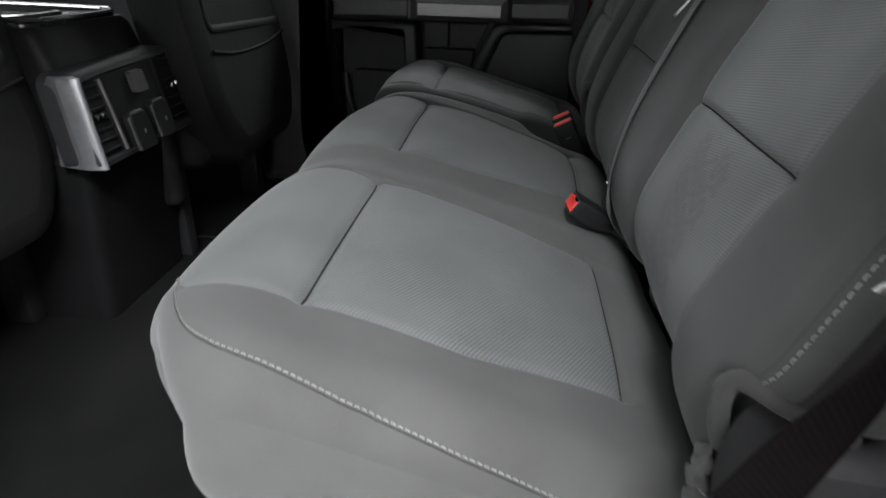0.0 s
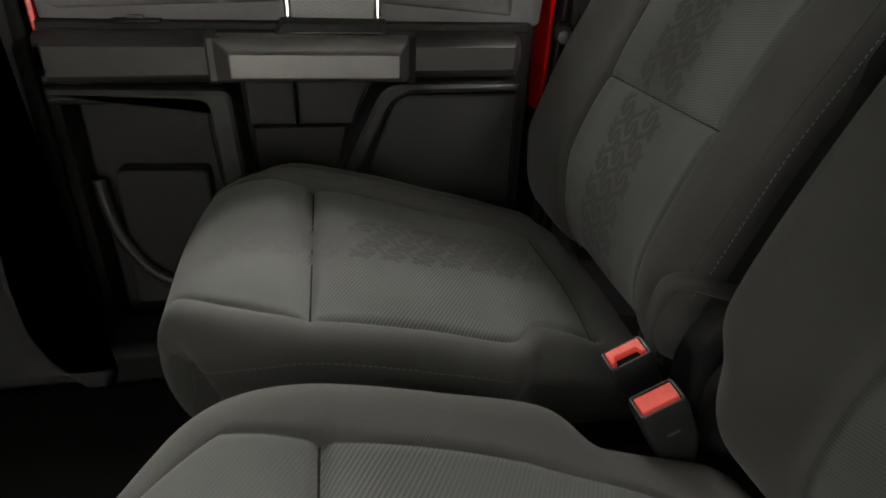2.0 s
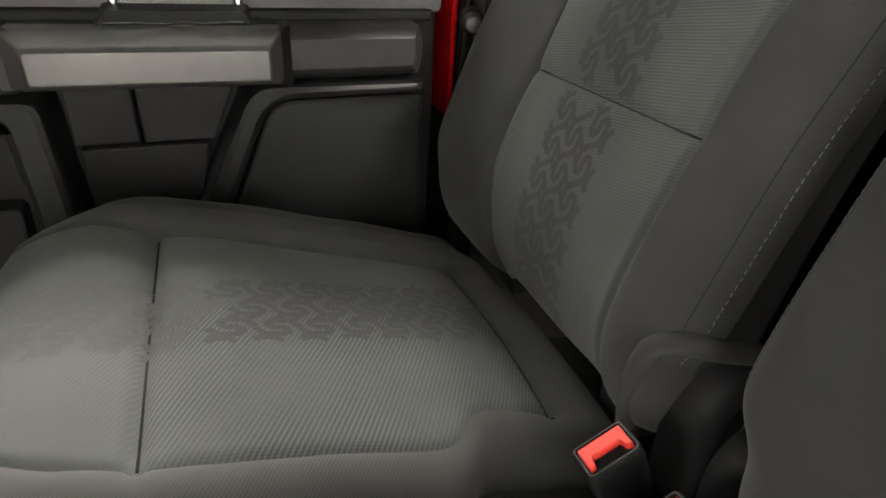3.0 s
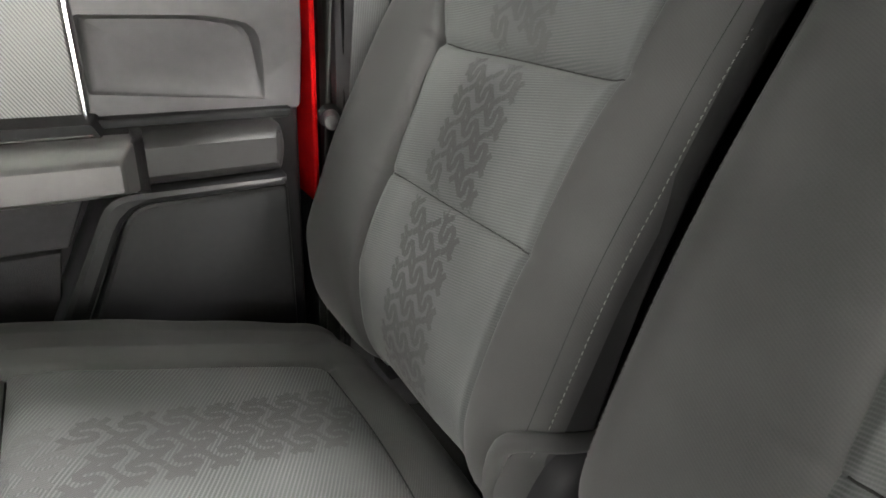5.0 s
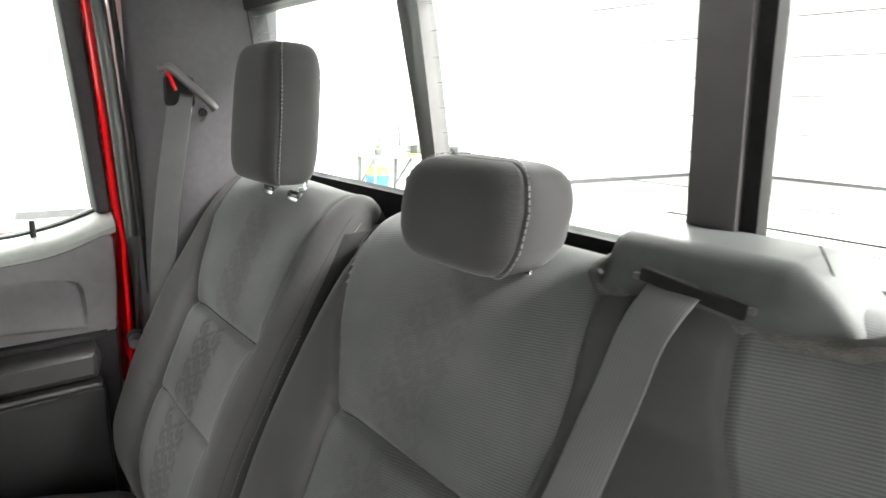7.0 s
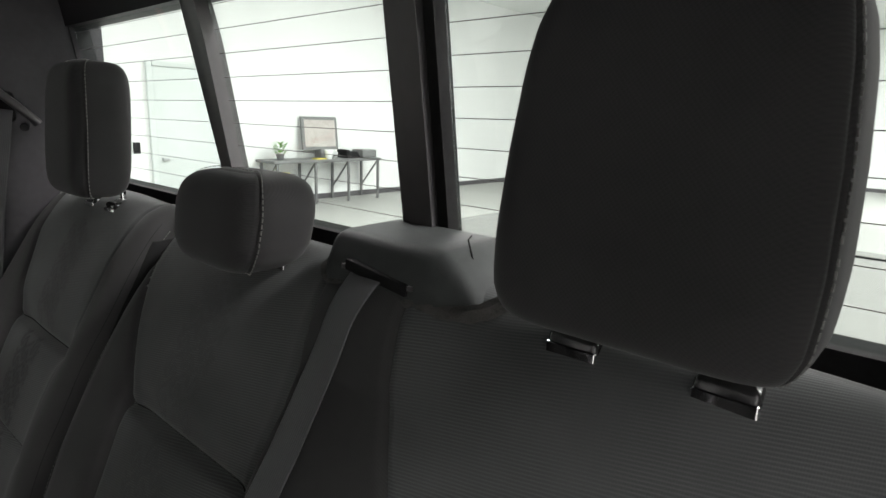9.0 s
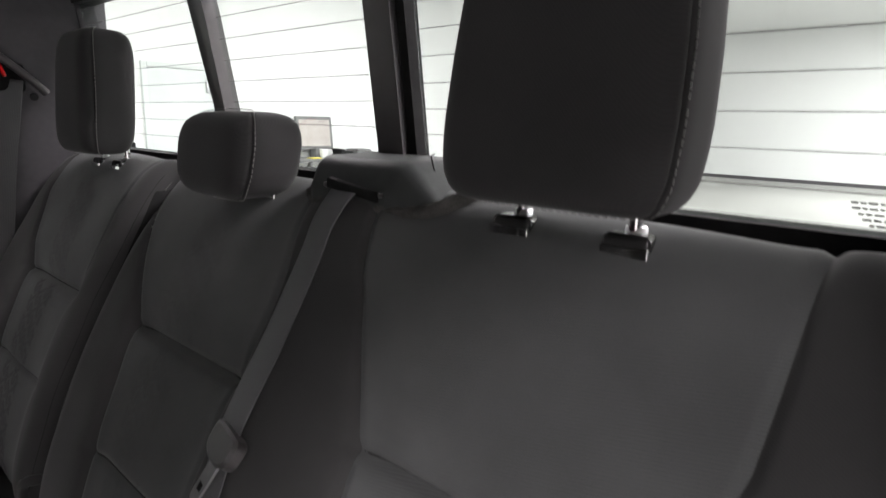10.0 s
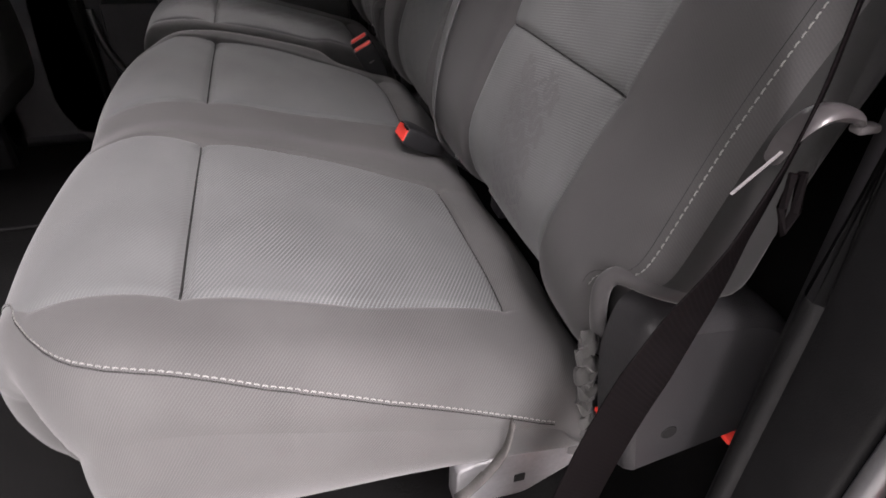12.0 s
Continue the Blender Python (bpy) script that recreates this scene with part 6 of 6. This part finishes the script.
for y0, y1, z0, z1 in ((0.566, 0.622, 0.352, 0.424), (0.644, 0.698, 0.358, 0.430)):
    x = BX + 0.010 - 0.20 * ((z0 + z1) / 2 - 0.43)
    cap = part("socket_cover", loft([tilt(rpoly([(y0, z0), (y1, z0), (y1, z1), (y0, z1)], [0.006, 0.006, 0.016, 0.016], 5), x_) for x_ in (-0.008, 0.006)] + [tilt(inset(rpoly([(y0, z0), (y1, z0), (y1, z1), (y0, z1)], [0.006, 0.006, 0.016, 0.016], 5), 0.003), 0.010)]), CONSOLEBLACK, con, "hinged socket cover")
    part("socket_rim", tube([(BX + 0.006 - 0.2 * (q[1] - 0.43), q[0], q[1]) for q in ((y0, z0 + 0.004), (y0, z1 - 0.010), (y0 + 0.012, z1 - 0.001), (y1 - 0.012, z1))], 0.0022, 6), SATIN, cap, "worn grey rim")
    part("socket_mark", rbox(x - 0.003, x + 0.0012, (y0 + y1) / 2 - 0.0012, (y0 + y1) / 2 + 0.0035, (z0 + z1) / 2 - 0.010, (z0 + z1) / 2 + 0.002, 0.0004), SILVER, cap)
part("rocker_switch", loft([tilt(rpoly([(0.622, 0.452), (0.660, 0.452), (0.660, 0.490), (0.622, 0.490)], 0.004), x) for x in (-0.010, 0.003, 0.006)]), SATIN, con)
tray = part("cup_tray", loft([xy(rpoly([(-1.02, 0.520), (-0.640, 0.520), (-0.648, 0.792), (-1.02, 0.792)], 0.03), z) for z in (0.570, 0.580)]), GLOSSBLACK, con, "glossy cup holder tray")
part("tray_rim", tube(smooth_curve([(-1.00, 0.528, 0.588), (-0.72, 0.528, 0.586), (-0.660, 0.540, 0.583), (-0.648, 0.580, 0.582), (-0.640, 0.70, 0.582), (-0.652, 0.772, 0.583), (-0.72, 0.786, 0.585), (-1.00, 0.786, 0.587)], 0.02), 0.0055, 8), GLOSSBLACK, tray)
part("cup_ring", loft([xy(rpoly([(-0.92, 0.560), (-0.70, 0.560), (-0.70, 0.720), (-0.92, 0.720)], 0.05), z) for z in (0.572, 0.586)] + [xy(inset(rpoly([(-0.92, 0.560), (-0.70, 0.560), (-0.70, 0.720), (-0.92, 0.720)], 0.05), 0.008), z) for z in (0.588, 0.581)]), GLOSSBLACK, tray, "raised rim of the cup well")
part("lid", rbox(-1.40, -0.98, 0.520, 0.790, 0.572, 0.640, 0.02, 3), SOFT, con, "padded console lid")

# ---- pickup bed cover behind the glass ----
ton = thing("tonneau_cover", "smooth pale glossy bed cover behind rear window", "bed cover", at=(1.7, C, 0.6))
part("panel", rbox(0.80, 2.52, -0.22, 1.49, 0.640, 0.700, 0.02, 3), TONNEAU, ton)
part("rear_ridge", rbox(2.50, 2.60, -0.22, 1.49, 0.630, 0.704, 0.012, 3), TONNEAU, ton)
part("ridge_line", tube([(2.478, -0.20, 0.7015), (2.478, 1.47, 0.7015)], 0.005, 6), RUBBER, ton)
part("bed_side", rbox(0.80, 2.60, -0.30, -0.225, 0.0, 0.690, 0.02), TONNEAU, ton)
part("bed_side", rbox(0.80, 2.60, 1.495, 1.57, 0.0, 0.690, 0.02), TONNEAU, ton)
part("bed_foot", rbox(1.0, 2.4, -0.15, 1.42, -0.80, 0.10, 0.02), PLASTIC, ton)

# ---- label on the rear glass ----
lab = thing("glass_label", "small printed safety label on rear window glass", "label", at=(0.69, -0.07, 0.957))
rnd = random.Random(7)
for i in range(5):
    z = 0.9690 - i * 0.0042
    w = (0.039, 0.037, 0.028, 0.022, 0.012)[i]
    y, stop = -0.072 + w / 2, -0.072 - w / 2
    while y > stop + 0.002:
        e = max(stop, y - rnd.uniform(0.003, 0.008))
        bm = bmesh.new()
        bm.faces.new([bm.verts.new(p) for p in ((wx(z) - 0.0006, y, z), (wx(z) - 0.0006, e, z), (wx(z - 0.0018) - 0.0006, e, z - 0.0018), (wx(z - 0.0018) - 0.0006, y, z - 0.0018))])
        part("text_bar", bm, INK, lab, smooth=False)
        y = e - 0.0012

# ---- things along the far showroom wall ----
d2 = thing("door_2", "closed pale painted showroom door in white wall", "door", kind="structure", at=(5.45, 11.2, -0.8))
part("door_leaf", rbox(4.86, 6.10, 11.150, 11.196, -0.79, 1.86, 0.006), DOORPAINT, d2)
part("door_frame", rbox(4.76, 4.855, 11.12, 11.199, -0.80, 1.95, 0.008), DOORPAINT, d2)
part("door_frame", rbox(6.105, 6.20, 11.12, 11.199, -0.80, 1.95, 0.008), DOORPAINT, d2)
part("door_frame", rbox(4.86, 6.10, 11.12, 11.199, 1.865, 1.95, 0.008), DOORPAINT, d2)
part("door_handle", rbox(4.94, 5.06, 11.08, 11.16, 0.18, 0.24, 0.01), STEEL, d2)
part("door_closer", rbox(5.95, 6.09, 11.10, 11.15, 1.45, 1.70, 0.01), STEEL, d2)
sw = thing("wall_switch", "dark wall switch plate on white wall", "wall switch", at=(4.5, 11.19, 0.42))
part("plate", rbox(4.46, 4.58, 11.17, 11.199, 0.32, 0.52, 0.006), PLASTIC, sw)

tab = thing("work_table", "narrow dark workbench with braced legs against wall", "table", at=(8.3, 10.8, -0.8))
part("tabletop", rbox(6.85, 9.75, 10.45, 11.16, 0.10, 0.16, 0.008), TABLETOP, tab)
for lx in (6.95, 7.9, 8.8, 9.68):
    part("leg", rbox(lx - 0.025, lx + 0.025, 11.08, 11.13, -0.80, 0.10, 0.004), TABLETOP, tab)
    part("brace", tube([(lx, 10.52, 0.10), (lx, 11.08, -0.50)], 0.022, 6), TABLETOP, tab)
    part("leg", rbox(lx - 0.025, lx + 0.025, 10.48, 10.53, -0.80, 0.10, 0.004), TABLETOP, tab)
pic = thing("monitor", "framed warm-toned screen standing on the workbench", "monitor", at=(8.35, 10.9, 0.16))
part("bezel", loft([[(p[0], 10.95 + 0.18 * (p[1] - 0.35) + d, p[1]) for p in rpoly([(7.90, 0.34), (8.86, 0.34), (8.90, 1.06), (7.94, 1.06)], 0.02)] for d in (0.06, 0.0)]), TABLETOP, pic, "dark screen bezel")
part("screen", loft([[(p[0], 10.945 + 0.18 * (p[1] - 0.35) + d, p[1]) for p in rpoly([(7.97, 0.41), (8.80, 0.41), (8.83, 0.99), (8.00, 0.99)], 0.01)] for d in (0.004, 0.0)]), SCREEN, pic, "pale warm picture")
part("stand", rbox(8.30, 8.48, 10.85, 11.10, 0.16, 0.36, 0.01), TABLETOP, pic)


def make_plant(x, y, z):
    p = thing("potted_plant", "small green plant in a dark pot on workbench", "plant", at=(x, y, z))
    part("pot", cylinder((x, y, z), (x, y, z + 0.12), 0.07, 0.09), TABLETOP, p)
    bm = bmesh.new()
    rnd = random.Random(4)
    for i in range(60):
        a, r, h = rnd.uniform(0, 6.28), rnd.uniform(0.02, 0.16), rnd.uniform(0.12, 0.36)
        c = Vector((x + r * math.cos(a), y + r * math.sin(a), z + h))
        d = Vector((math.cos(a), math.sin(a), rnd.uniform(0.1, 0.8))).normalized() * rnd.uniform(0.05, 0.09)
        s = d.cross(Vector((0, 0, 1))).normalized() * 0.025
        bm.faces.new([bm.verts.new(v) for v in (c - d, c + s, c + d, c - s)])
    tagged(part("leaves", bm, LEAF, p, "green leaves"), kind="stuff")


make_plant(7.25, 10.85, 0.16)
cup = thing("paper_cup", "white paper cup on the workbench", "cup", at=(8.35, 10.6, 0.16))
part("cup_body", cylinder((8.32, 10.6, 0.16), (8.32, 10.6, 0.36), 0.07, 0.10), WALLPAINT, cup)
phone = thing("desk_phone", "black desk telephone on the workbench", "telephone", at=(9.1, 10.8, 0.16))
part("base", loft([xy(rpoly([(8.85, 10.6), (9.25, 10.6), (9.25, 11.0), (8.85, 11.0)], 0.03), 0.16), xy(rpoly([(8.87, 10.70), (9.23, 10.70), (9.23, 10.98), (8.87, 10.98)], 0.03), 0.30)]), PLASTIC, phone)
part("handset", rbox(8.84, 8.95, 10.62, 10.98, 0.27, 0.35, 0.02), PLASTIC, phone)
box = thing("storage_box", "dark storage box on the workbench end", "box", at=(9.5, 10.8, 0.16))
part("box_body", rbox(9.30, 9.72, 10.6, 11.0, 0.16, 0.34, 0.012), TABLETOP, box)
note = thing("note_pad", "yellow note pad lying on the workbench", "note pad", at=(8.05, 10.6, 0.16))
part("paper", rbox(7.95, 8.20, 10.52, 10.70, 0.16, 0.185, 0.003), YELLOW, note)
bag = thing("cleaning_bucket", "blue and yellow bucket on floor under workbench", "bucket", at=(7.1, 10.7, -0.8))
part("bucket_body", cylinder((7.15, 10.7, -0.80), (7.15, 10.7, -0.25), 0.20, 0.26), BLUE, bag)
part("bucket_lid", cylinder((7.15, 10.7, -0.25), (7.15, 10.7, -0.10), 0.27, 0.22), YELLOW, bag, "yellow lid")
